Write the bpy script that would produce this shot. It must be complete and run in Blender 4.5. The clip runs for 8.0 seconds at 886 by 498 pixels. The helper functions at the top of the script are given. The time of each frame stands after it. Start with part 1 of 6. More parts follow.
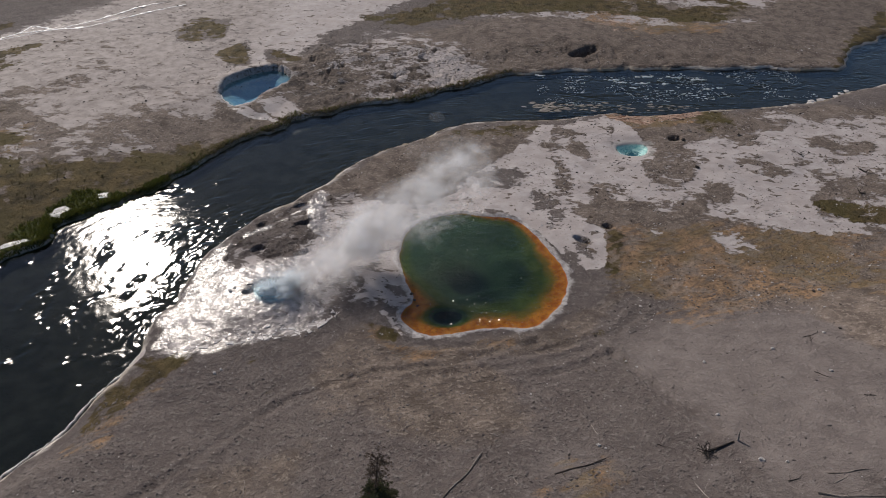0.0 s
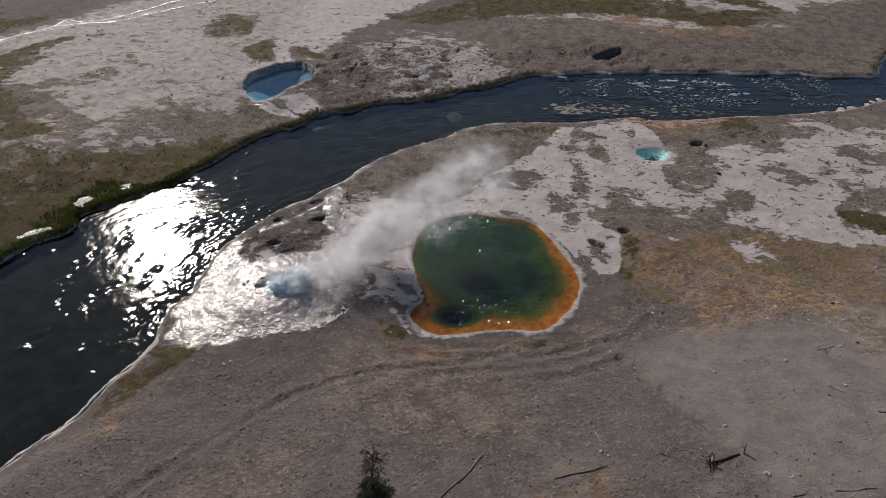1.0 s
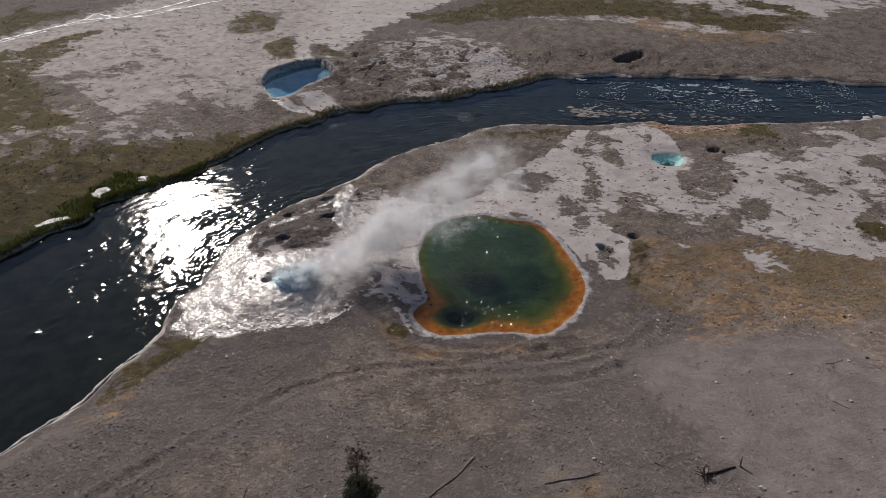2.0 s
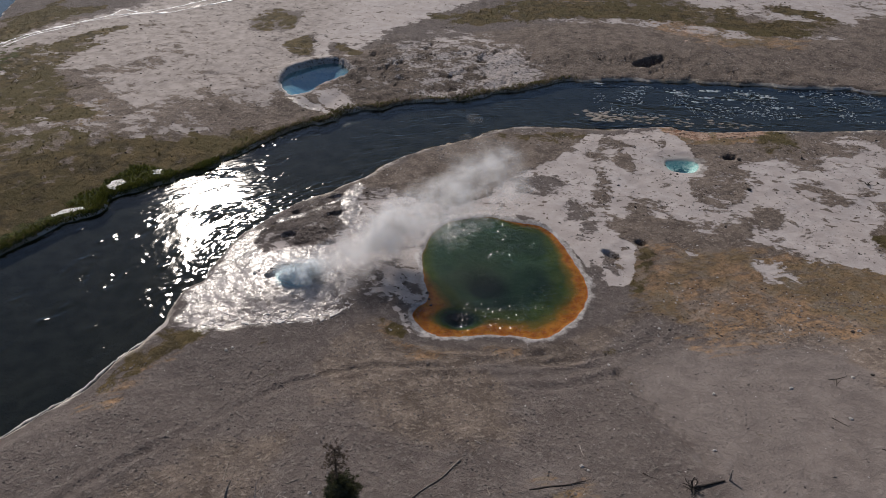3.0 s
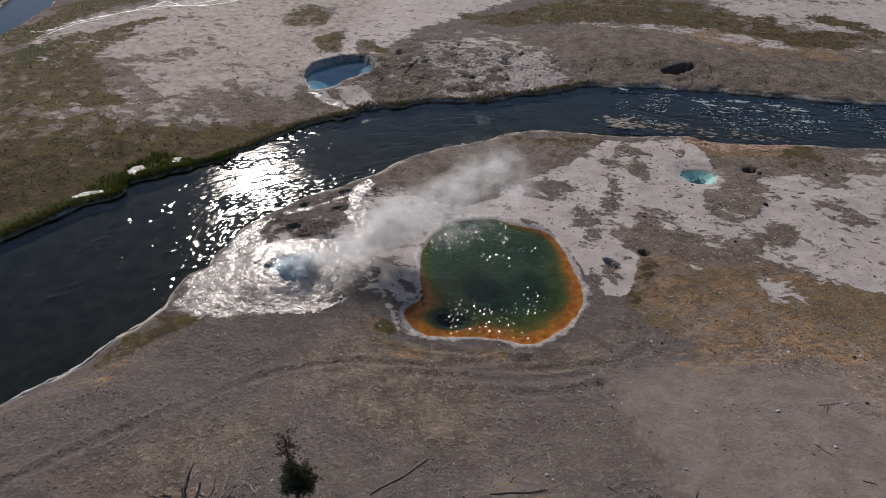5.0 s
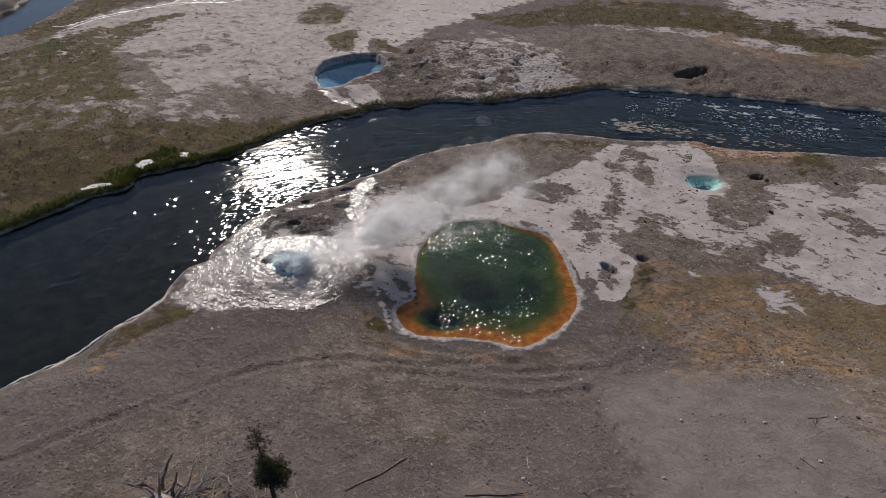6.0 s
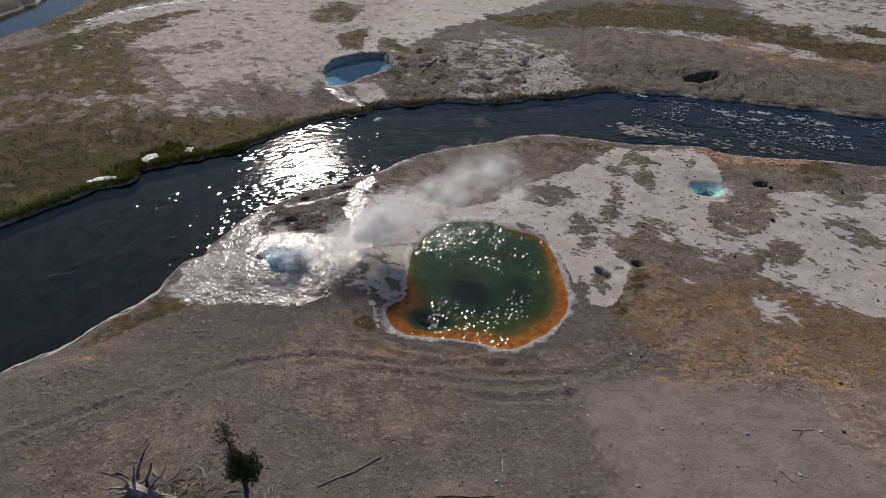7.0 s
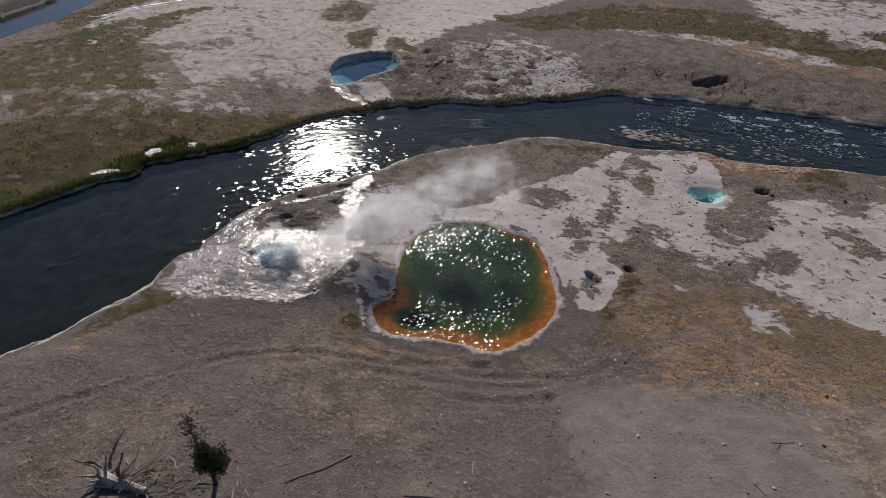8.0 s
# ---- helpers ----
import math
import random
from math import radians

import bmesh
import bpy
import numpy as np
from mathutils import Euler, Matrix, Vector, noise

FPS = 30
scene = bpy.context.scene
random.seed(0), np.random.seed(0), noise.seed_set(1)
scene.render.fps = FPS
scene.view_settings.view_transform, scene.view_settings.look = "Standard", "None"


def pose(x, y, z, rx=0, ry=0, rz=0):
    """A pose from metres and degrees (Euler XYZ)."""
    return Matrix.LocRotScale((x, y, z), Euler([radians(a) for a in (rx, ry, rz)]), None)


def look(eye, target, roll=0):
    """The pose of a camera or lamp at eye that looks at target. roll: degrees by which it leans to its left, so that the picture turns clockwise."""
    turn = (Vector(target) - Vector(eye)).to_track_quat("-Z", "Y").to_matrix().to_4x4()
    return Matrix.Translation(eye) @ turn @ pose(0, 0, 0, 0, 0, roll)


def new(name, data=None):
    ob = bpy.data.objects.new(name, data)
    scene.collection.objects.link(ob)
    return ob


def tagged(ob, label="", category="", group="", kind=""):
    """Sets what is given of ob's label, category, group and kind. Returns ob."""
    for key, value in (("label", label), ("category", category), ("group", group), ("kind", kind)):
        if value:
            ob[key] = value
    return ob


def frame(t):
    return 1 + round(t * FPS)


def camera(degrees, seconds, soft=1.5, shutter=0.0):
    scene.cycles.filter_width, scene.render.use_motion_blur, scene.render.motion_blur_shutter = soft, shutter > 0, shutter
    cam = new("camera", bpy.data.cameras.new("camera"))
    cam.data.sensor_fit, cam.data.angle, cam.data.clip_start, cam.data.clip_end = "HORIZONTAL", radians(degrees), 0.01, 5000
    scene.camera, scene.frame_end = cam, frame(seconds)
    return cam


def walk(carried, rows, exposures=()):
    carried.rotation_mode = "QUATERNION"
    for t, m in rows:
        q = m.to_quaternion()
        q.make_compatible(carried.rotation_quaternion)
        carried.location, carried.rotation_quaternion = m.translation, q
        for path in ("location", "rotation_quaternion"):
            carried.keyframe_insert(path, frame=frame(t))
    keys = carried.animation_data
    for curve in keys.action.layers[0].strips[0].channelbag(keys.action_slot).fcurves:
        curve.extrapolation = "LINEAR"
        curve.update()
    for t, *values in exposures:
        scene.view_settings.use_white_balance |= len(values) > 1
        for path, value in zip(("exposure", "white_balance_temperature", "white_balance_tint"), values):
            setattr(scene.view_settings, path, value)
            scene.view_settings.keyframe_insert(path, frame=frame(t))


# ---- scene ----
# Camera: a drone some 40 m over the river, sliding to the right and turning left.
cam = camera(71.24, 8.0, 0.85)
PATH = [
    (0.0, (0.251, -0.016, 40.475), (0.035, 47.268, 3.541), -0.37),
    (0.5, (0.733, -0.005, 40.457), (-0.712, 47.263, 3.529), -0.43),
    (1.0, (1.414, 0.033, 40.471), (-1.126, 47.242, 3.528), -0.38),
    (1.5, (2.165, 0.090, 40.480), (-1.420, 47.219, 3.521), -0.34),
    (3.0, (5.092, 0.498, 40.488), (-1.920, 47.279, 3.577), -0.30),
    (3.5, (6.088, 0.671, 40.478), (-1.865, 47.310, 3.579), -0.24),
    (4.0, (7.174, 0.857, 40.491), (-1.802, 47.298, 3.577), -0.22),
    (4.5, (8.126, 1.010, 40.503), (-1.723, 47.274, 3.589), -0.18),
    (6.0, (11.642, 1.812, 40.614), (-1.083, 47.354, 3.681), -0.19),
    (6.5, (12.791, 2.148, 40.644), (-0.769, 47.435, 3.696), -0.17),
    (7.0, (14.128, 2.569, 40.704), (-0.337, 47.560, 3.738), -0.12),
    (7.5, (15.355, 2.951, 40.735), (0.088, 47.682, 3.775), -0.06),
    (8.0, (16.843, 3.510, 40.754), (0.652, 47.905, 3.782), -0.02),
]
walk(cam, [(t, look(eye, target, roll)) for t, eye, target, roll in PATH])

# ---- world and sun ----
SUN_UP, SUN_LEFT = radians(34.0), radians(32.4)
sun_way = Vector((-math.sin(SUN_LEFT) * math.cos(SUN_UP), math.cos(SUN_LEFT) * math.cos(SUN_UP), math.sin(SUN_UP)))
world = bpy.data.worlds.new("sky")
scene.world = world
world.use_nodes = True
wn, wl = world.node_tree.nodes, world.node_tree.links
wn.clear()
sky = wn.new("ShaderNodeTexSky")
sky.sky_type, sky.sun_disc = "NISHITA", False
sky.altitude, sky.dust_density, sky.ozone_density = 2300, 0.8, 1.2
sky.sun_elevation, sky.sun_rotation = SUN_UP, -SUN_LEFT
sky_out, sky_back = wn.new("ShaderNodeOutputWorld"), wn.new("ShaderNodeBackground")
sky_back.inputs["Strength"].default_value = 0.068
wl.new(sky.outputs[0], sky_back.inputs["Color"])
wl.new(sky_back.outputs[0], sky_out.inputs["Surface"])
sun = new("sun", bpy.data.lights.new("sun", "SUN"))
sun.data.energy, sun.data.angle, sun.data.color = 3.7, radians(0.53), (1.0, 0.90, 0.805)
sun.matrix_world = look(sun_way * 100, (0, 0, 0))
scene.view_settings.exposure = 0.24


# ---- node helpers ----
class Nodes:
    """A small builder of material nodes."""

    def __init__(self, name):
        self.mat = bpy.data.materials.new(name)
        self.mat.use_nodes = True
        self.tree = self.mat.node_tree
        self.tree.nodes.clear()
        self.out = self.tree.nodes.new("ShaderNodeOutputMaterial")
        self.place = self.tree.nodes.new("ShaderNodeNewGeometry").outputs["Position"]

    def add(self, kind, out=0, props=None, **sockets):
        node = self.tree.nodes.new(kind)
        for key, value in (props or {}).items():
            setattr(node, key, value)
        for key, value in sockets.items():
            self.put(node.inputs[int(key[1:])] if key[0] == "i" and key[1:].isdigit() else node.inputs[key.replace("_", " ")], value)
        return node.outputs[out]

    def put(self, socket, value):
        if isinstance(value, bpy.types.NodeSocket):
            self.tree.links.new(value, socket)
        else:
            socket.default_value = value

    def math(self, op, a, b=0.0, c=0.0):
        return self.add("ShaderNodeMath", props={"operation": op}, i0=a, i1=b, i2=c)

    def attr(self, name):
        return self.add("ShaderNodeAttribute", 2, props={"attribute_name": name})

    def stretch(self, length, width, turn=0.0):
        """Places for features of that length and width in metres, the length turned that far from the x axis."""
        return self.add("ShaderNodeMapping", props={"vector_type": "TEXTURE"}, Vector=self.place, Scale=(length, width, 1.0), Rotation=(0, 0, radians(turn)))

    def noise(self, scale, detail=4.0, rough=0.55, vec=None, warp=0.0):
        return self.add("ShaderNodeTexNoise", 0, Vector=vec or self.place, Scale=scale, Detail=detail, Roughness=rough, Distortion=warp)

    def wide(self, *args, **more):
        """Noise spread over the whole range from 0 to 1."""
        return self.step(self.noise(*args, **more), 0.32, 0.68)

    def voronoi(self, scale, vec=None, feature="F1", out=0):
        return self.add("ShaderNodeTexVoronoi", out, props={"feature": feature}, Vector=vec or self.place, Scale=scale)

    def step(self, value, low, high):
        return self.add("ShaderNodeMapRange", 0, props={"interpolation_type": "SMOOTHSTEP"}, i0=value, i1=low, i2=high)

    def mix(self, f, a, b):
        node = self.tree.nodes.new("ShaderNodeMix")
        node.data_type = "RGBA"
        for n, value in ((0, f), (6, a), (7, b)):
            if n and isinstance(value, tuple) and len(value) == 3:
                value = (*value, 1.0)
            self.put(node.inputs[n], value)
        return node.outputs[2]

    def blend(self, f, a, b):
        return self.math("ADD", self.math("MULTIPLY", f, b), self.math("MULTIPLY", self.math("SUBTRACT", 1.0, f), a))

    def patchy(self, value, grain, reach, soft=0.08):
        """1 where value, stirred by grain, is over a half: ragged edges at real size."""
        stirred = self.math("ADD", value, self.math("MULTIPLY", self.math("SUBTRACT", grain, 0.5), reach))
        return self.step(stirred, 0.5 - soft, 0.5 + soft)

    def bump(self, height, distance, strength=1.0, normal=None):
        node = self.tree.nodes.new("ShaderNodeBump")
        node.inputs["Strength"].default_value = strength
        node.inputs["Distance"].default_value = distance
        self.put(node.inputs["Height"], height)
        if normal:
            self.put(node.inputs["Normal"], normal)
        return node.outputs[0]

    def finish(self, shader):
        self.tree.links.new(shader, self.out.inputs["Surface"])
        return self.mat

    def solid(self, colour, rough=0.9, normal=None, gloss=0.3, **more):
        sockets = {"Base_Color": (*colour, 1.0) if isinstance(colour, tuple) else colour, "Roughness": rough, "Specular_IOR_Level": gloss, **more}
        if normal:
            sockets["Normal"] = normal
        return self.finish(self.add("ShaderNodeBsdfPrincipled", **sockets))


# ---- plan: banks, pools and ground covers ----
NEAR_BANK = [(-70, -60), (-46, 2), (-37, 17), (-32.0, 25.0), (-30.9, 26.7), (-29.5, 28.6), (-28.3, 32.3), (-27.0, 35.1), (-26.4, 37.3), (-26.7, 38.9), (-26.6, 41.7), (-25.6, 43.3), (-25.4, 47.2), (-25.0, 50.4), (-24.5, 52.1), (-22.6, 55.6), (-20.5, 58.3), (-18.1, 60.4), (-16.4, 62.7), (-14.4, 64.8), (-12.4, 68.1), (-9.5, 71.7), (-6.2, 74.3), (-3.0, 76.3), (0.5, 79.2), (3.9, 80.9), (8.6, 81.5), (14.0, 81.8), (17.9, 82.2), (24.0, 83.9), (27.7, 82.9), (31.4, 83.0), (38.9, 84.6), (46.2, 85.3), (51.4, 86.3), (57.2, 87.9), (63.0, 90.9), (71.0, 94.5), (100, 112), (190, 180)]
FAR_BANK = [(-96, -60), (-68, 8), (-56, 31), (-51, 41), (-48.1, 46.1), (-46.0, 49.9), (-43.0, 53.0), (-43.5, 55.4), (-42.1, 57.4), (-38.5, 60.5), (-35.3, 63.3), (-32.7, 67.7), (-30.0, 72.7), (-26.7, 77.0), (-22.6, 80.2), (-21.6, 82.4), (-16.9, 84.3), (-13.0, 86.6), (-6.4, 88.5), (-0.7, 91.8), (4.3, 94.6), (7.8, 96.8), (12.2, 98.9), (21.0, 100.2), (29.8, 100.7), (38.2, 100.9), (44.8, 100.7), (53.1, 101.3), (65.8, 99.9), (71.6, 107.6), (76.8, 111.8), (83.2, 116.1), (104, 136), (170, 200)]
BEND_NEAR = [(-99, 40), (-100, 60), (-101.1, 83.7), (-100.4, 90.7), (-99.5, 95.4), (-101.6, 107.3), (-104, 116), (-112, 135), (-140, 190)]
BEND_FAR = [(-113, 40), (-114, 60), (-113.4, 86), (-113.3, 94.1), (-113.2, 101.0), (-112.9, 106.7), (-118, 118), (-127, 138), (-156, 196)]
HOT_POOL = [(-3.7, 40.7), (-2.6, 39.4), (-1.2, 38.7), (0.9, 38.9), (3.3, 39.5), (5.8, 39.6), (7.8, 39.6), (9.0, 40.2), (9.9, 41.2), (11.1, 42.7), (12.1, 45.1), (12.3, 47.2), (11.6, 49.6), (10.7, 51.7), (10.0, 53.5), (9.0, 55.3), (7.7, 56.6), (5.5, 57.0), (3.6, 57.4), (1.6, 57.7), (-0.8, 57.0), (-2.6, 56.1), (-4.0, 53.9), (-4.4, 51.5), (-4.4, 49.5), (-4.0, 47.3), (-3.3, 45.2), (-2.8, 43.3), (-3.4, 42.3), (-3.8, 41.4)]
FAR_POOL = [(-34.0, 89.2), (-34.1, 92.7), (-32.5, 95.1), (-30.3, 97.3), (-28.1, 98.3), (-26.2, 97.6), (-24.5, 95.4), (-24.4, 93.3), (-25.6, 91.6), (-26.9, 90.4), (-27.9, 89.1), (-28.2, 87.0), (-29.6, 85.6), (-30.9, 84.9), (-32.5, 86.5)]
BLUE_POOL = [(23.1, 73.4), (24.2, 74.0), (25.9, 74.3), (27.1, 73.8), (27.1, 72.5), (26.3, 71.3), (24.6, 71.0), (23.3, 71.7)]
VENT = (-16.1, 43.6)
HOT_LEVEL, FAR_LEVEL, BLUE_LEVEL = 0.42, 1.05, 0.25


def rounded(points, closed, steps=6):
    """A smooth line through the points."""
    p = [Vector(q) for q in points]
    n, made = len(p), []
    for i in range(n if closed else n - 1):
        a, b, c, d = (p[(i + k) % n] if closed else p[min(max(i + k, 0), n - 1)] for k in (-1, 0, 1, 2))
        for s in range(steps):
            t = s / steps
            made.append(0.5 * (2 * b + (c - a) * t + (2 * a - 5 * b + 4 * c - d) * t * t + (3 * b - a - 3 * c + d) * t**3))
    return made if closed else made + [p[-1]]


def away(x, y, line, closed=False):
    """Distance of the points x, y from a line."""
    best = np.full(x.shape, 1e9)
    ends = list(zip(line, line[1:] + line[:1] if closed else line[1:]))
    for (ax, ay), (bx, by) in ends:
        dx, dy = bx - ax, by - ay
        t = np.clip(((x - ax) * dx + (y - ay) * dy) / (dx * dx + dy * dy + 1e-12), 0, 1)
        best = np.minimum(best, (x - ax - t * dx) ** 2 + (y - ay - t * dy) ** 2)
    return np.sqrt(best)


def signed(x, y, ring):
    """Distance from a closed outline, less than nought inside it."""
    inside = np.zeros(x.shape, bool)
    for (ax, ay), (bx, by) in zip(ring, ring[1:] + ring[:1]):
        if ay != by:
            inside ^= ((ay > y) != (by > y)) & (x < (bx - ax) * (y - ay) / (by - ay) + ax)
    return np.where(inside, -1.0, 1.0) * away(x, y, ring, True)


def smooth(v, low, high):
    t = np.clip((v - low) / (high - low), 0, 1)
    return t * t * (3 - 2 * t)


def grain(x, y, size, octaves=4, seed=0):
    """Value noise from 0 to 1, with features of that size in metres."""
    total, weight, gain = 0.0, 0.0, 1.0
    for o in range(octaves):
        u, v = x / size + 37.3 * o + seed, y / size + 11.7 * o - seed
        iu, iv = np.floor(u), np.floor(v)
        fu, fv = u - iu, v - iv
        fu, fv = fu * fu * (3 - 2 * fu), fv * fv * (3 - 2 * fv)

        def corner(a, b):
            s = np.sin(a * 127.1 + b * 311.7 + seed * 74.7) * 43758.5453
            return s - np.floor(s)

        low = corner(iu, iv) * (1 - fu) + corner(iu + 1, iv) * fu
        high = corner(iu, iv + 1) * (1 - fu) + corner(iu + 1, iv + 1) * fu
        total, weight, gain, size = total + gain * (low * (1 - fv) + high * fv), weight + gain, gain * 0.5, size * 0.5
    return total / weight


RIVER = [tuple(p) for p in rounded(NEAR_BANK, False, 3)] + [tuple(p) for p in rounded(FAR_BANK, False, 3)][::-1]
BEND = BEND_NEAR + BEND_FAR[::-1]
POOL_RING = [tuple(p) for p in rounded(HOT_POOL, True, 3)]
FAR_RING = [tuple(p) for p in rounded(FAR_POOL, True, 3)]
BLUE_RING = [tuple(p) for p in rounded(BLUE_POOL, True, 3)]
# Wheel ruts worn into the slope and the mat, and the washed edge of a dry channel: depth and line.
RUTS = [
    (0.15, [(-26.0, 11.0), (-21.9, 18.1), (-20.2, 21.1), (-18.0, 24.1), (-15.6, 27.4), (-12.7, 30.7), (-9.2, 32.3), (-5.7, 33.7), (-1.3, 34.5), (2.0, 35.2), (5.5, 36.8), (8.3, 37.5)]),
    (0.09, [(-1.1, 33.1), (1.3, 33.5), (4.0, 34.0), (6.4, 34.4), (9.9, 35.1), (12.8, 36.6), (14.9, 38.0), (16.5, 39.5), (18.5, 41.9)]),
    (0.09, [(6.9, 32.9), (9.1, 33.2), (12.4, 34.3), (14.2, 35.4)]),
    (0.10, [(5.7, 36.1), (8.1, 36.4), (11.3, 37.2), (14.3, 38.3)]),
    (0.09, [(-3.7, 36.2), (-1.3, 35.6), (1.8, 35.9), (5.4, 37.0)]),
    (0.10, [(-4.2, 38.1), (-0.2, 37.1), (3.8, 37.2), (8.3, 37.9)]),
    (0.16, [(14.2, 35.5), (15.6, 32.1), (16.9, 29.5), (18.1, 27.3), (18.8, 25.6)]),
    (0.035, [(19.4, 42.2), (23.2, 46.0), (25.9, 47.4)]),
    (0.035, [(20.8, 42.1), (25.3, 46.5), (28.2, 49.0)]),
    (0.03, [(18.5, 42.8), (20.2, 45.0)]),
]
# Holes in the crust: place, half length, half width, turn, depth.
HOLES = [(14.8, 52.6, 0.95, 0.38, -35, 1.0), (18.1, 54.9, 0.55, 0.4, 0, 0.8), (31.4, 75.1, 0.9, 0.6, 20, 1.0), (25.0, 107.0, 3.3, 1.2, 35, 2.2), (23.4, 106.2, 1.6, 0.8, 10, 1.6), (12.0, 54.6, 0.3, 0.2, -30, 0.4), (16.6, 56.6, 0.3, 0.2, 0, 0.4)]


def rise(x, y):
    """The plain by the river and the slope that climbs from it towards the camera."""
    foot = np.interp(x, [-40, -13, -8, 8, 40], [30, 32, 36, 37, 50])
    v = (foot - y) / 1.5
    return 0.6 + np.minimum(0.27 * 1.5 * np.log1p(np.exp(np.clip(v, -40, 40))), 9.0)


def height(x, y):
    """Height of the ground, and the distances that its covers follow."""
    stir = (grain(x, y, 2.4, 3, 3) - 0.5) * 1.6
    river = np.minimum(signed(x, y, RIVER), signed(x, y, BEND))
    near, far = away(x, y, [tuple(p) for p in NEAR_BANK]), np.minimum(away(x, y, FAR_BANK), away(x, y, BEND_NEAR))
    over = smooth(near - far, -3, 3)
    beyond = 0.55 + 1.05 * smooth(far, 1.0, 16.0) + 0.8 * smooth(y, 112, 150)
    # The near bank lies low; the slope starts a few metres back from the water.
    low = 0.34 + (rise(x, y) - 0.34) * smooth(river, 0.2, 5.0)
    z = low * (1 - over) + beyond * over
    rough = 0.35 * (grain(x, y, 9, 4, 1) - 0.5) + 0.16 * (grain(x, y, 1.6, 3, 2) - 0.5)
    z = z + rough * smooth(river, 0.3, 3)
    pool, blue, fpool = signed(x, y, POOL_RING), signed(x, y, BLUE_RING), signed(x, y, FAR_RING)
    # Flat sinter apron round the great pool, with a lip.
    pool_s = pool + 0.25 * (grain(x, y, 0.9, 2, 5) - 0.5)
    apron = 1 - smooth(pool, 1.0, 5.0)
    z = z * (1 - apron) + (0.52 + 0.05 * np.clip(pool, 0, 3) + 0.06 * np.exp(-((pool_s - 0.45) / 0.25) ** 2)) * apron
    s = np.clip(-pool_s, 0, 20)
    second = np.hypot(x - 0.45, y - 41.5)
    first = np.hypot((x - 2.4) / 1.2, y - 46.5)
    floor = HOT_LEVEL - 0.12 - 0.09 * s - 0.9 * np.exp(-((first / 2.6) ** 2)) - 0.8 * np.exp(-((second / 0.9) ** 2))
    z = np.where(pool_s < 0.15, floor + (z - floor) * smooth(pool_s, -0.35, 0.15), z)
    # The far pool lies sunk in a hollow of the crust, the small blue one in a shallow dish.
    z = np.where((fpool < 6) & (z < FAR_LEVEL + 0.18), z + (FAR_LEVEL + 0.18 - z) * (1 - smooth(fpool, 1.0, 5.0)), z)
    z = z + 0.35 * smooth(y, 89.0, 93.0) * (1 - smooth(fpool, 0.8, 3.5)) * (fpool < 6)
    f_floor = FAR_LEVEL - 0.3 - 0.5 * np.clip(-fpool, 0, 4)
    z = np.where(fpool < 0.3, f_floor + (z - f_floor) * smooth(fpool + 0.5 * (grain(x, y, 0.9, 2, 6) - 0.5), -0.25, 0.3), z)
    dish = 1 - smooth(blue, 0.0, 2.2)
    z = z * (1 - dish) + 0.36 * dish
    b_floor = BLUE_LEVEL - 0.1 - 0.6 * np.clip(-blue, 0, 2)
    z = np.where(blue < 0.25, b_floor + (z - b_floor) * smooth(blue, -0.25, 0.25), z)
    # The geyser's cone, built up in scales of sinter, with a basin at its top.
    d = np.hypot((x - VENT[0]) / 1.25, y - VENT[1])
    cone = 0.75 * np.exp(-((d / 4.2) ** 2)) - 0.10 * np.exp(-((d / 1.3) ** 2))
    wet_near = np.exp(-((np.hypot((x + 17) / 1.6, y - 45) / 6.0) ** 4))
    scales = 0.18 * np.abs(grain(x, y, 1.4, 3, 9) - 0.5) + 0.22 * np.floor(6 * grain(x, y, 2.4, 3, 12)) / 6
    z = z + cone + wet_near * scales
    rut_near = np.full(x.shape, 9.0)
    for deep, line in RUTS:
        off = away(x, y, line) + 0.25 * (grain(x, y, 1.3, 2, 17) - 0.5)
        worn = 0.95 * deep * (0.5 + grain(x, y, 4.0, 2, 18))
        rut_near = np.minimum(rut_near, off + 1.5 * (0.16 - deep))
        z = z - worn * np.exp(-((off / 0.36) ** 2)) + 0.6 * worn * np.exp(-(((off - 0.75) / 0.3) ** 2))
    for hx, hy, a, b, turn, deep in HOLES:
        c, q = math.cos(radians(turn)), math.sin(radians(turn))
        u, v = ((x - hx) * c + (y - hy) * q) / a, (-(x - hx) * q + (y - hy) * c) / b
        z = z - deep * (1 - smooth(np.hypot(u, v) + 0.5 * (grain(x, y, 0.8, 2, 21) - 0.5), 0.6, 1.1))
    edge = river + stir * np.where(far < near, 1.0, 0.6)
    bed = -0.75 - 0.5 * smooth(-river, 1, 8) + 0.3 * (grain(x, y, 3, 3, 30) - 0.5)
    z = bed + (z - bed) * smooth(edge, -1.0, 0.55)
    return z, {"river": river, "pool": pool_s, "fpool": fpool, "blue": blue, "rut": rut_near, "vent": d, "over": over}


def growing(start, stop, dense, fine, reach):
    """Grid lines, close together over the dense stretch and ever wider beyond it."""
    lines, step = list(np.arange(dense[0], dense[1], fine)), fine
    here, low = lines[-1], lines[0]
    while here < stop:
        step = min(step * reach, 400) if step > fine * 6 else step * (1 + (reach - 1) * 0.5)
        here += step
        lines.append(here)
    step = fine
    while low > start:
        step = min(step * reach, 400) if step > fine * 6 else step * (1 + (reach - 1) * 0.5)
        low -= step
        lines.insert(0, low)
    return np.array(lines)


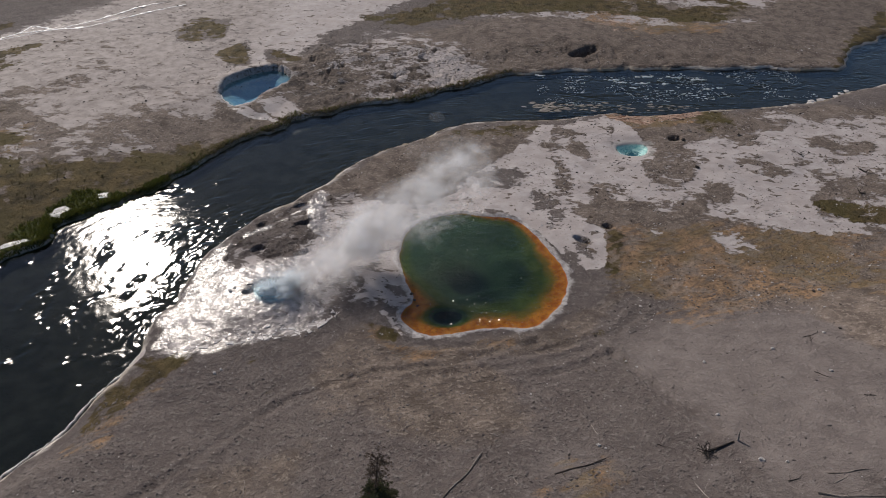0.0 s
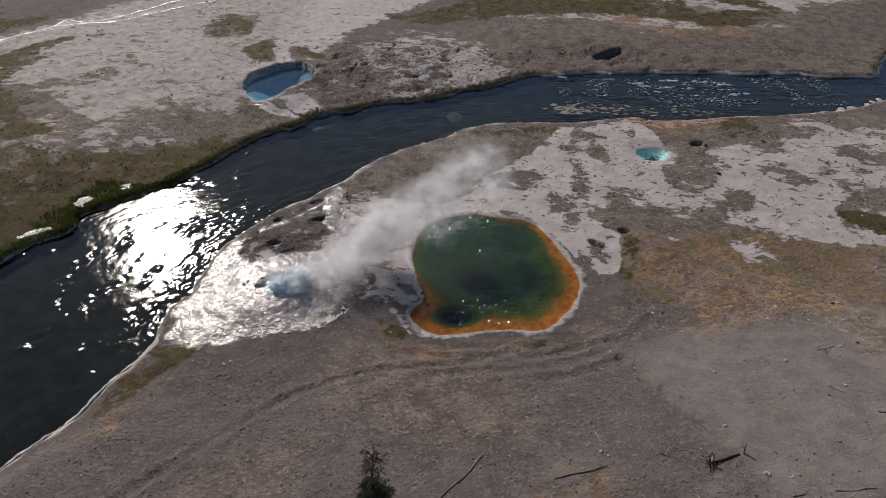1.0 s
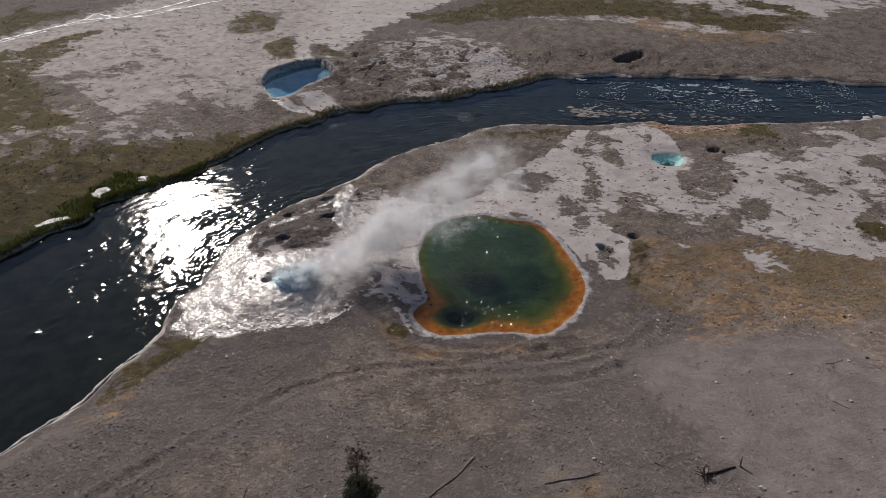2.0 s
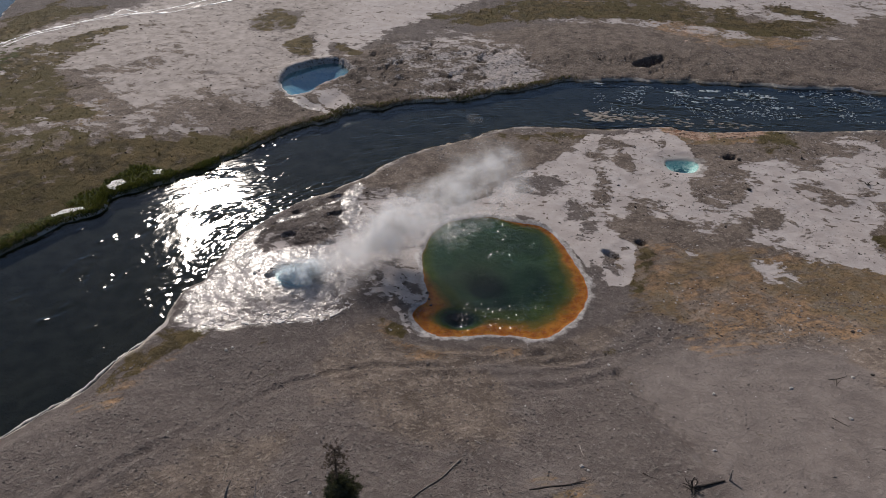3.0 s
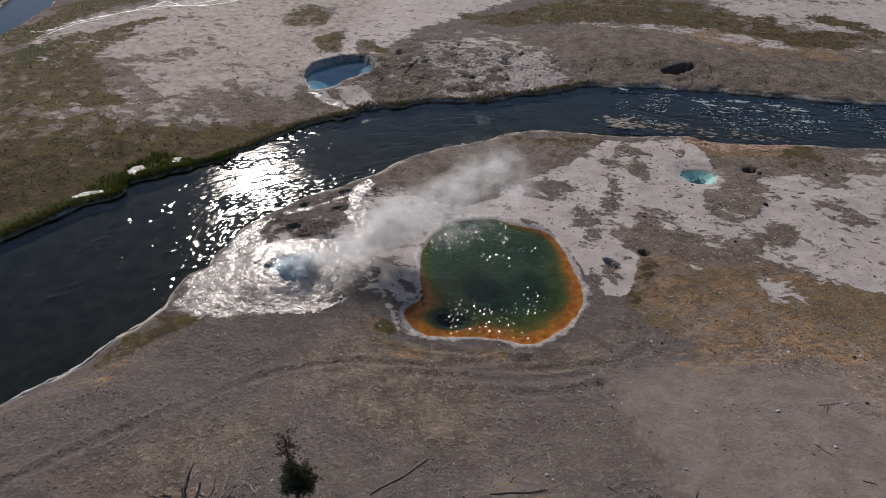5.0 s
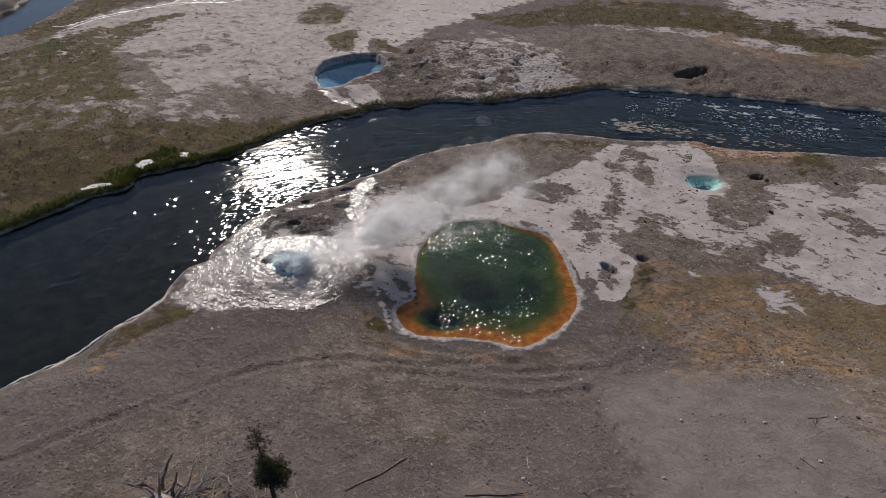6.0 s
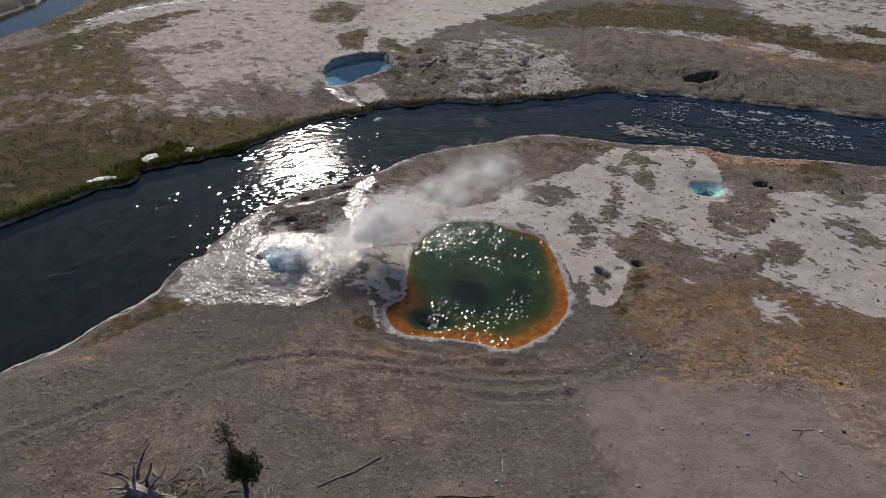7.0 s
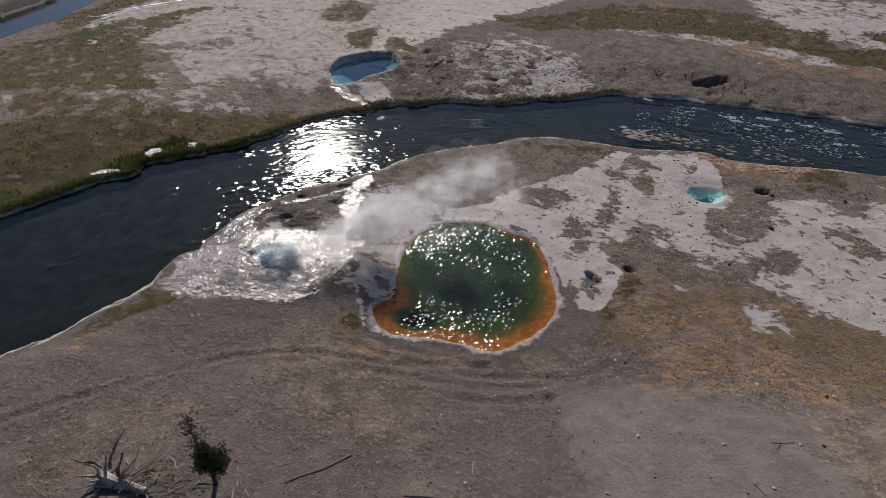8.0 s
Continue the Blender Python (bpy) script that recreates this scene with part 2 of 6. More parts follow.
GX, GY = growing(-2600, 2600, (-30.0, 24.0), 0.22, 1.03), growing(-1500, 3200, (15.0, 63.0), 0.22, 1.025)
MX, MY = np.meshgrid(GX, GY)
PX, PY = MX.ravel(), MY.ravel()
PZ, SPAN = height(PX, PY)
COVER = {name: np.zeros(PX.shape) for name in ("sinter", "brown", "mat", "grass", "moss", "wet", "crust", "bare", "dust", "rust")}


RAGGED_WIDE, RAGGED_FINE = grain(PX, PY, 2.6, 5, 90) - 0.5, grain(PX, PY, 0.9, 3, 91) - 0.5


def region(name, weight, soft, outline):
    """Lay a ground cover over an outline, with an edge that fades over soft metres."""
    xs, ys = [p[0] for p in outline], [p[1] for p in outline]
    near = (PX > min(xs) - 9) & (PX < max(xs) + 9) & (PY > min(ys) - 9) & (PY < max(ys) + 9)
    px, py = PX[near], PY[near]
    ragged = (0.8 + 0.35 * soft) * RAGGED_WIDE[near] + 0.5 * RAGGED_FINE[near]
    value = weight * (1 - smooth(signed(px, py, outline) + 1.6 * ragged, -soft * 0.6, soft * 0.9))
    COVER[name][near] = np.maximum(COVER[name][near], value)


region("sinter", 1.00, 1.0, [(-5.3, 51.5), (-3.3, 56.7), (-3.2, 59.1), (0.5, 60.7), (4.6, 65.7), (8.1, 69.8), (11.8, 75.0), (13.0, 79.2), (15.8, 79.8), (14.7, 74.1), (11.9, 69.2), (10.4, 64.3), (10.9, 60.3), (13.4, 58.6), (13.5, 54.4), (12.4, 50.5), (9.9, 54.7), (6.7, 57.7), (3.5, 58.2), (0.3, 58.1)])
region("sinter", 1.00, 0.6, [(13.4, 58.6), (15.0, 58.9), (17.2, 55.2), (17.2, 52.8), (16.2, 47.8), (14.4, 47.4), (13.2, 52.5)])
region("sinter", 0.72, 1.5, [(-14.7, 61.1), (-10.7, 61.9), (-8.7, 59.8), (-3.3, 59.7), (-3.2, 56.2), (-5.0, 51.6), (-3.8, 45.3), (-6.5, 44.8), (-9.8, 48.6)])
region("sinter", 0.56, 0.4, [(-6.5, 41.8), (-5.3, 42.5), (-4.0, 40.4), (-1.8, 38.2), (-3.1, 38.3), (-5.2, 40.1)])
region("sinter", 0.74, 2.0, [(15.1, 78.8), (23.8, 82.3), (23.1, 74.4), (32.7, 74.9), (50.4, 84.2), (53.4, 79.2), (45.3, 53.8), (34.9, 54.2), (31.7, 56.8), (23.9, 56.1), (17.7, 60.0), (13.4, 64.3), (10.7, 64.4), (11.9, 69.2)])
region("sinter", 0.78, 1.5, [(19.6, 73.6), (22.8, 70.1), (25.3, 69.3), (26.6, 64.7), (28.6, 61.7), (25.2, 57.9), (23.9, 61.8), (21.1, 65.9), (18.7, 69.3)])
region("sinter", 0.80, 1.5, [(32.4, 73.5), (35.4, 68.9), (37.1, 63.5), (43.6, 62.7), (41.3, 55.6), (35.6, 55.3), (34.6, 59.8), (32.8, 68.3)])
region("sinter", 0.80, 1.5, [(9.8, 71.6), (14.7, 73.3), (18.7, 69.3), (21.6, 63.6), (17.2, 63.9), (13.3, 65.6), (10.1, 64.3)])
region("sinter", 0.78, 4.0, [(-87.8, 95.2), (-90.3, 104.3), (-76.8, 122.1), (-64.9, 137.8), (-25.6, 145.7), (-22.1, 111.7), (-26.3, 100.6), (-30.6, 98.4), (-34.4, 90.1), (-33.5, 81.4), (-39.4, 80.2), (-46.6, 76.7), (-54.4, 77.1), (-62.6, 86.7), (-75.1, 89.3)])
region("sinter", 0.90, 3.0, [(-44.4, 137.3), (2.4, 146.7), (-15.9, 122.9), (-21.2, 116.7), (-27.7, 101.7), (-32.0, 99.4), (-33.4, 109.4)])
region("sinter", 0.50, 4.0, [(-21.9, 114.9), (-5.8, 115.0), (5.2, 105.7), (7.7, 95.2), (-10.5, 87.2), (-16.4, 82.9), (-23.5, 88.8), (-24.6, 98.3)])
region("sinter", 0.42, 4.0, [(-83.6, 71.1), (-68.8, 72.1), (-58.1, 82.9), (-42.5, 77.5), (-35.1, 71.6), (-47.0, 65.8), (-65.0, 61.2), (-70.4, 57.7)])
region("sinter", 0.62, 4.0, [(29.4, 152.1), (90.3, 164.4), (78.9, 135.4), (55.3, 127.4), (41.9, 129.5), (34.6, 136.8)])
region("sinter", 0.66, 1.0, [(-92.2, 100.6), (-81.6, 109.6), (-80.4, 119.3), (-60.3, 125.4), (-55.1, 122.5), (-76.1, 110.7), (-84.8, 100.5), (-81.8, 87.9), (-88.7, 92.1)])
region("sinter", 0.62, 1.5, [(-25.5, 37.1), (-25.8, 40.7), (-24.8, 42.7), (-23.8, 50.9), (-22.1, 54.6), (-19.3, 58.2), (-15.5, 61.5), (-13.7, 62.6), (-10.6, 50.4), (-9.2, 44.2), (-10.6, 41.4), (-12.5, 39.0), (-16.4, 37.8), (-22.0, 36.5)])
region("brown", 1.00, 4.0, [(-15.4, 63.3), (-10.8, 67.8), (-5.8, 72.3), (0.7, 77.2), (13.2, 79.8), (12.9, 76.5), (8.3, 71.3), (3.9, 66.2), (-0.2, 61.3), (-4.9, 61.2), (-9.3, 62.2)])
region("brown", 0.90, 4.0, [(13.2, 78.5), (59.8, 85.7), (44.8, 43.4), (28.9, 40.4), (17.2, 44.8), (15.8, 54.9), (10.7, 65.0)])
region("brown", 0.90, 6.0, [(-82.1, 45.5), (-70.8, 67.9), (-53.7, 83.8), (-29.2, 100.0), (-3.7, 115.4), (71.8, 156.3), (97.7, 136.0), (78.7, 98.6), (43.3, 96.8), (7.8, 93.0), (-21.4, 77.1), (-34.7, 62.4), (-42.2, 52.2), (-55.2, 29.4)])
region("brown", 0.60, 1.2, [(-10.8, 36.0), (-7.2, 41.3), (-3.9, 37.4), (1.1, 37.7), (10.7, 39.6), (16.6, 44.7), (18.6, 44.3), (10.9, 36.1), (1.7, 34.8), (-7.4, 32.6)])
region("mat", 0.62, 4.0, [(16.3, 51.3), (18.6, 54.1), (32.5, 55.5), (44.6, 54.5), (39.6, 42.8), (28.9, 40.4), (25.4, 38.3), (20.2, 40.7), (21.9, 43.4), (17.2, 44.8), (16.2, 47.0)])
region("mat", 1.00, 0.8, [(23.5, 83.2), (31.2, 82.8), (38.7, 84.4), (38.1, 81.7), (31.2, 78.4), (25.2, 78.4)])
region("mat", 0.55, 1.0, [(-8.3, 39.5), (-6.9, 41.4), (-4.0, 37.5), (-0.8, 37.2), (6.0, 37.7), (6.2, 36.7), (-3.3, 35.2)])
region("mat", 0.50, 3.0, [(6.4, 21.9), (8.4, 23.3), (11.5, 22.6), (11.5, 20.2), (10.1, 17.2), (5.4, 17.3)])
region("mat", 0.42, 2.0, [(-14.6, 16.4), (-14.0, 18.8), (-9.6, 19.6), (-7.0, 18.3), (-7.1, 16.2), (-12.4, 14.6)])
region("mat", 0.45, 3.0, [(-64.5, 69.2), (-62.7, 75.4), (-58.5, 80.6), (-52.6, 71.6), (-57.2, 67.9)])
region("mat", 0.55, 2.0, [(12.3, 144.3), (17.0, 141.0), (14.6, 130.9), (10.1, 135.6)])
region("mat", 0.50, 4.0, [(32.7, 129.3), (40.5, 121.3), (35.4, 113.2), (30.9, 122.4)])
region("mat", 0.40, 1.0, [(15.5, 52.0), (18.7, 55.5), (19.7, 52.9), (18.3, 48.2), (15.9, 46.9)])
region("mat", 0.45, 1.0, [(-28.1, 25.5), (-27.9, 28.2), (-24.5, 33.2), (-21.4, 36.4), (-22.7, 32.1), (-24.7, 26.3)])
region("grass", 0.60, 1.2, [(-28.2, 27.7), (-27.6, 31.7), (-25.8, 36.2), (-21.8, 36.7), (-22.4, 34.3), (-25.1, 30.8), (-26.4, 27.0)])
region("grass", 0.68, 4.0, [(-93.8, 71.1), (-87.5, 86.8), (-85.7, 92.7), (-85.8, 98.7), (-75.9, 101.3), (-70.4, 101.8), (-72.1, 92.6), (-73.4, 87.0), (-63.9, 84.0), (-64.0, 77.2), (-62.9, 69.5), (-82.0, 60.2)])
region("grass", 0.80, 4.0, [(-75.5, 46.8), (-64.4, 60.6), (-48.4, 68.0), (-34.7, 72.6), (-26.1, 76.1), (-28.4, 69.6), (-35.7, 60.4), (-42.6, 52.7), (-57.0, 30.7)])
region("grass", 0.64, 2.5, [(-17.3, 124.4), (-5.4, 128.7), (5.3, 138.7), (28.5, 141.3), (40.7, 134.4), (42.5, 121.8), (27.2, 126.5), (6.2, 123.2), (-11.7, 118.6)])
region("grass", 0.64, 2.5, [(42.1, 124.7), (55.4, 120.9), (63.4, 129.0), (49.8, 128.8)])
region("grass", 0.75, 2.0, [(-38.9, 103.7), (-34.9, 110.6), (-32.0, 99.4), (-34.9, 98.9)])
region("grass", 0.60, 3.0, [(-51.3, 119.4), (-47.8, 125.9), (-41.7, 121.3), (-40.6, 113.7), (-46.5, 113.9)])
region("grass", 0.60, 1.5, [(-26.8, 77.9), (-21.0, 81.0), (-19.6, 79.3), (-25.2, 73.6), (-28.4, 69.6), (-28.6, 72.1)])
region("grass", 0.55, 1.5, [(1.0, 77.9), (13.9, 80.3), (13.6, 77.3), (7.3, 76.4), (1.2, 76.3)])
region("grass", 0.60, 2.0, [(42.3, 59.9), (50.9, 59.3), (54.9, 58.1), (53.2, 55.3), (45.1, 56.5), (42.1, 58.2)])
region("grass", 0.70, 2.0, [(60.1, 97.2), (67.2, 102.1), (72.3, 110.2), (90.2, 129.8), (98.3, 129.6), (80.8, 113.0), (66.8, 99.6), (63.1, 95.8)])
region("grass", 0.45, 1.2, [(16.3, 51.3), (19.2, 53.7), (18.3, 48.2), (16.2, 47.0)])
region("grass", 0.50, 0.8, [(-7.2, 41.3), (-5.7, 40.0), (-1.9, 37.5), (-3.9, 37.4), (-7.0, 39.0)])
region("moss", 1.00, 1.5, [(-46.5, 53.5), (-44.9, 57.8), (-43.5, 63.0), (-37.3, 61.9), (-35.4, 64.2), (-32.5, 67.9), (-28.4, 71.6), (-27.5, 69.8), (-31.9, 66.3), (-34.6, 62.2), (-38.4, 58.5), (-41.9, 53.9)])
region("wet", 1.00, 1.2, [(-25.4, 37.5), (-25.8, 40.7), (-24.8, 42.7), (-23.8, 50.9), (-20.8, 47.3), (-15.7, 48.9), (-10.9, 49.4), (-8.9, 46.9), (-9.2, 44.2), (-10.6, 41.4), (-12.6, 39.2), (-16.5, 38.0), (-22.1, 36.7)])
region("wet", 1.00, 0.5, [(-16.1, 60.1), (-14.5, 62.7), (-13.5, 61.9), (-13.9, 58.7), (-12.2, 54.4), (-9.2, 49.7), (-10.5, 48.0), (-12.9, 53.1), (-15.0, 56.1)])
region("wet", 0.70, 0.8, [(-25.9, 47.3), (-24.9, 49.0), (-24.0, 51.3), (-14.7, 61.1), (-14.3, 59.9), (-22.5, 51.1), (-23.7, 46.7)])
region("wet", 0.32, 0.6, [(-91.6, 101.4), (-82.3, 110.5), (-79.9, 118.6), (-61.2, 127.3), (-59.1, 125.6), (-78.7, 114.6), (-86.6, 102.7)])
region("wet", 0.45, 0.4, [(-31.8, 83.9), (-30.6, 84.1), (-19.9, 80.2), (-20.4, 79.2), (-28.4, 82.1)])
region("crust", 1.00, 2.0, [(-21.1, 111.9), (5.2, 105.7), (7.7, 95.2), (-10.5, 87.2), (-17.2, 82.7), (-23.9, 89.9), (-24.2, 97.1)])
region("crust", 1.00, 1.0, [(-24.9, 46.5), (-23.8, 50.9), (-19.3, 58.2), (-15.5, 61.5), (-10.3, 63.3), (-10.3, 60.7), (-13.9, 58.7), (-13.9, 50.8), (-22.1, 50.1), (-23.3, 45.8)])
region("crust", 0.80, 1.5, [(7.6, 96.3), (20.8, 101.4), (44.5, 101.7), (55.1, 100.6), (54.0, 97.0), (32.9, 96.3), (7.8, 92.8)])
region("bare", 0.85, 1.5, [(26.5, 80.4), (38.2, 82.3), (38.6, 77.5), (35.8, 74.2), (32.7, 74.9), (28.7, 70.7), (27.0, 73.7)])
region("bare", 0.80, 1.0, [(39.3, 80.7), (49.2, 80.5), (47.9, 78.0), (43.1, 77.1), (38.9, 76.2)])
region("sinter", 0.62, 1.0, [(-10.9, 45.4), (-5.7, 47.6), (-2.6, 42.4), (-5.0, 42.0), (-9.0, 42.8)])
region("sinter", 0.80, 1.2, [(-10.0, 50.6), (-4.8, 50.6), (-3.3, 45.4), (-5.9, 44.5), (-7.9, 44.5)])
region("dust", 0.30, 1.2, [(-10.0, 50.6), (-4.8, 50.6), (-3.3, 45.4), (-5.9, 44.5), (-7.9, 44.5)])
region("bare", 0.65, 1.5, [(-24.9, 46.5), (-23.7, 50.7), (-19.2, 57.9), (-15.3, 60.9), (-14.0, 53.4), (-16.1, 49.8), (-22.3, 50.6), (-23.3, 45.8)])
region("sinter", 1.00, 0.5, [(22.5, 72.5), (23.8, 78.7), (24.7, 81.6), (25.9, 80.3), (27.0, 75.5), (27.5, 72.7), (26.2, 70.3), (22.8, 70.1)])
region("sinter", 0.66, 3.0, [(52.4, 80.1), (63.6, 81.7), (74.8, 82.6), (59.9, 52.6), (49.8, 53.8), (42.8, 58.2)])
region("brown", 0.90, 3.0, [(48.4, 81.9), (82.1, 87.3), (40.6, 26.7), (32.7, 34.9), (36.0, 52.9)])
region("mat", 0.50, 3.0, [(38.1, 54.9), (55.1, 52.7), (47.9, 37.2), (36.8, 41.8)])
region("brown", 0.70, 4.0, [(-10.7, 35.4), (-4.1, 36.6), (5.4, 34.2), (6.3, 26.7), (-0.1, 24.6), (-9.6, 29.8)])
region("brown", 0.60, 3.0, [(-21.1, 17.5), (-17.2, 23.4), (-8.6, 27.0), (-9.4, 20.8), (-12.4, 14.6), (-15.5, 13.4)])
region("sinter", 0.45, 1.5, [(28.8, 54.0), (31.1, 53.8), (33.6, 51.2), (31.3, 49.8), (29.6, 51.2)])
region("sinter", 0.52, 0.8, [(22.3, 54.8), (23.5, 55.6), (23.6, 53.7), (22.4, 52.5)])
region("moss", 0.70, 2.0, [(-60.8, 40.0), (-51.0, 45.4), (-48.1, 50.7), (-43.5, 53.5), (-42.4, 52.5), (-45.0, 48.9), (-49.0, 42.5), (-55.0, 34.7)])
region("moss", 0.60, 1.2, [(-25.9, 75.6), (-20.6, 79.7), (-11.8, 85.4), (-0.6, 90.3), (4.4, 92.4), (4.5, 90.9), (-11.3, 83.2), (-20.0, 77.9)])
region("moss", 0.55, 3.0, [(-83.7, 82.4), (-92.0, 97.4), (-88.1, 104.8), (-81.8, 90.7), (-78.3, 81.1)])
region("grass", 0.80, 2.0, [(-100.3, 95.8), (-97.6, 107.1), (-96.9, 118.0), (-96.4, 126.8), (-89.5, 111.7), (-90.0, 97.9), (-89.5, 89.1)])
region("dust", 0.80, 5.0, [(-97.4, 79.6), (-76.5, 81.5), (-60.8, 87.1), (-40.2, 80.0), (-33.6, 70.2), (-46.0, 64.3), (-63.2, 59.2), (-71.5, 54.5)])
region("crust", 0.70, 3.0, [(5.1, 107.0), (22.3, 113.3), (34.8, 109.2), (55.5, 103.9), (54.4, 98.4), (33.0, 97.2), (7.7, 94.1)])
region("mat", 0.62, 2.0, [(25.3, 128.5), (37.2, 125.3), (45.8, 119.5), (54.7, 118.5), (51.7, 113.9), (38.3, 113.8), (26.8, 121.6)])
region("sinter", 0.50, 2.0, [(6.1, 124.6), (27.2, 126.5), (40.6, 122.0), (60.9, 121.2), (60.3, 119.1), (39.0, 118.1), (25.9, 123.0), (6.2, 121.9)])
region("dust", 1.00, 6.0, [(-87.8, 95.2), (-90.3, 104.3), (-76.8, 122.1), (-67.0, 142.2), (-34.5, 148.8), (-34.4, 109.2), (-32.6, 92.9), (-33.5, 81.4), (-39.4, 80.2), (-46.6, 76.7), (-54.4, 77.1), (-62.6, 86.7), (-75.1, 89.3)])
region("dust", 1.00, 3.0, [(15.2, 34.5), (16.8, 37.8), (22.2, 39.0), (41.9, 42.6), (31.5, 21.7), (19.3, 19.5), (19.1, 26.6), (16.9, 30.8)])
region("dust", 0.80, 1.0, [(16.8, 35.4), (19.4, 29.2), (19.4, 25.5), (18.0, 26.5), (16.7, 30.8)])
region("dust", 0.70, 2.0, [(6.5, 25.5), (9.7, 24.3), (7.8, 21.9), (5.7, 21.9)])
region("rust", 0.95, 0.6, [(24.7, 81.1), (25.7, 83.7), (28.1, 84.2), (29.8, 82.3), (30.5, 80.4), (28.8, 79.2), (26.7, 79.8)])
region("rust", 0.85, 0.5, [(30.8, 82.1), (33.6, 83.6), (37.8, 83.9), (37.0, 82.1), (33.0, 80.5), (30.8, 80.5)])
region("moss", 0.90, 0.5, [(-4.4, 54.2), (-3.5, 55.4), (-2.3, 55.2), (-2.5, 53.3), (-3.7, 51.9), (-4.3, 52.6)])
region("dust", 0.80, 1.0, [(16.2, 21.9), (18.6, 22.7), (19.3, 21.9), (17.2, 21.1)])
region("dust", 0.90, 2.0, [(24.6, 29.2), (29.6, 31.0), (33.1, 30.9), (31.1, 27.8), (26.2, 27.1)])
region("brown", 1.00, 2.0, [(-78.8, 66.2), (-64.2, 71.1), (-48.6, 75.3), (-36.3, 72.2), (-42.4, 65.1), (-56.0, 60.7), (-68.0, 55.2)])
region("grass", 0.62, 1.5, [(-64.2, 54.5), (-74.5, 64.0), (-72.1, 68.0), (-61.1, 66.3), (-58.4, 70.2), (-51.2, 67.5), (-49.9, 59.0), (-50.1, 51.3), (-49.9, 46.0), (-52.4, 43.1)])
region("grass", 0.66, 1.2, [(-95.8, 79.1), (-89.7, 85.4), (-85.3, 91.4), (-76.1, 91.2), (-71.3, 82.6), (-74.8, 77.6), (-80.0, 73.5), (-83.1, 67.8)])
region("grass", 0.60, 1.0, [(-83.0, 89.0), (-81.7, 99.3), (-74.5, 108.9), (-72.9, 104.9), (-76.8, 93.5)])
region("grass", 0.70, 0.8, [(-48.5, 111.5), (-47.4, 123.3), (-41.2, 118.6), (-39.7, 113.2), (-44.1, 111.1)])
region("grass", 0.70, 0.8, [(-39.2, 105.9), (-35.5, 110.4), (-32.9, 101.8), (-34.1, 98.5)])
region("grass", 0.62, 0.8, [(-29.6, 104.3), (-29.6, 107.1), (-23.3, 101.9), (-25.9, 100.5)])
region("mat", 0.60, 2.0, [(-72.1, 71.3), (-67.0, 75.2), (-62.2, 72.2), (-66.4, 68.7)])
# Islands of bare soil and tongues of turf in the crust of the far plain.
region("grass", 0.85, 1.8, [(-83.2, 94.7), (-82.3, 98.8), (-77.9, 104.2), (-75.8, 108.3), (-71.7, 111.6), (-71.1, 109.6), (-74.3, 104.3), (-75.8, 96.2), (-78.5, 90.8)])
region("grass", 0.75, 3.3, [(-88.5, 87.9), (-81.8, 88.0), (-76.2, 87.8), (-73.2, 89.7), (-68.4, 83.1), (-68.9, 78.4), (-73.2, 77.5), (-79.3, 77.4)])
region("grass", 0.72, 3.3, [(-78.1, 76.1), (-68.7, 76.9), (-65.2, 78.8), (-58.7, 77.3), (-56.1, 72.8), (-59.5, 71.1), (-65.6, 71.8), (-72.3, 69.5)])
region("grass", 0.90, 3.3, [(-96.6, 101.4), (-98.7, 111.7), (-99.8, 116.5), (-83.2, 119.7), (-87.3, 114.0), (-89.3, 106.3), (-94.1, 102.9)])
region("bare", 0.83, 1.3, [(-49.6, 114.3), (-49.9, 117.7), (-45.3, 119.6), (-41.6, 122.7), (-40.4, 117.8), (-39.5, 114.0), (-41.8, 110.9), (-46.2, 110.6)])
region("bare", 0.83, 1.3, [(-35.8, 100.0), (-38.4, 104.7), (-36.4, 107.2), (-35.4, 111.2), (-34.2, 108.6), (-33.9, 104.7), (-32.3, 100.8), (-32.2, 98.6), (-34.4, 99.0)])
region("bare", 0.83, 1.3, [(-28.7, 100.1), (-30.0, 102.6), (-30.1, 106.1), (-27.9, 107.4), (-27.0, 104.7), (-27.5, 101.2), (-27.9, 99.5)])
region("bare", 0.78, 1.8, [(-23.8, 100.6), (-23.9, 108.2), (-21.0, 107.3), (-18.8, 104.9), (-16.9, 103.3), (-17.4, 101.1), (-21.0, 99.8)])
region("bare", 0.78, 1.8, [(-21.8, 110.2), (-20.3, 115.2), (-15.8, 117.0), (-14.1, 114.2), (-14.7, 111.6), (-17.8, 111.6), (-19.7, 108.5)])
region("bare", 0.55, 2.2, [(-24.7, 97.0), (-20.9, 99.3), (-16.3, 98.7), (-13.0, 94.5), (-11.1, 86.0), (-16.6, 83.9), (-21.0, 85.0), (-23.9, 89.9)])
region("bare", 0.50, 2.2, [(-47.1, 80.7), (-43.9, 83.6), (-36.9, 80.7), (-33.6, 77.4), (-39.5, 75.2), (-44.5, 76.1)])
region("bare", 0.50, 1.8, [(-60.8, 99.2), (-57.5, 101.4), (-54.1, 99.1), (-56.6, 95.8)])
region("bare", 0.50, 1.8, [(-64.7, 91.4), (-57.9, 96.1), (-55.0, 92.1), (-59.7, 88.6), (-69.4, 87.4)])
region("grass", 0.90, 1.8, [(-15.9, 123.1), (-9.5, 125.3), (-9.1, 122.7), (-13.1, 120.4)])
region("grass", 0.95, 1.8, [(-10.0, 125.2), (-0.4, 129.6), (0.4, 127.1), (-2.3, 121.2), (-6.4, 119.4), (-9.8, 120.4)])
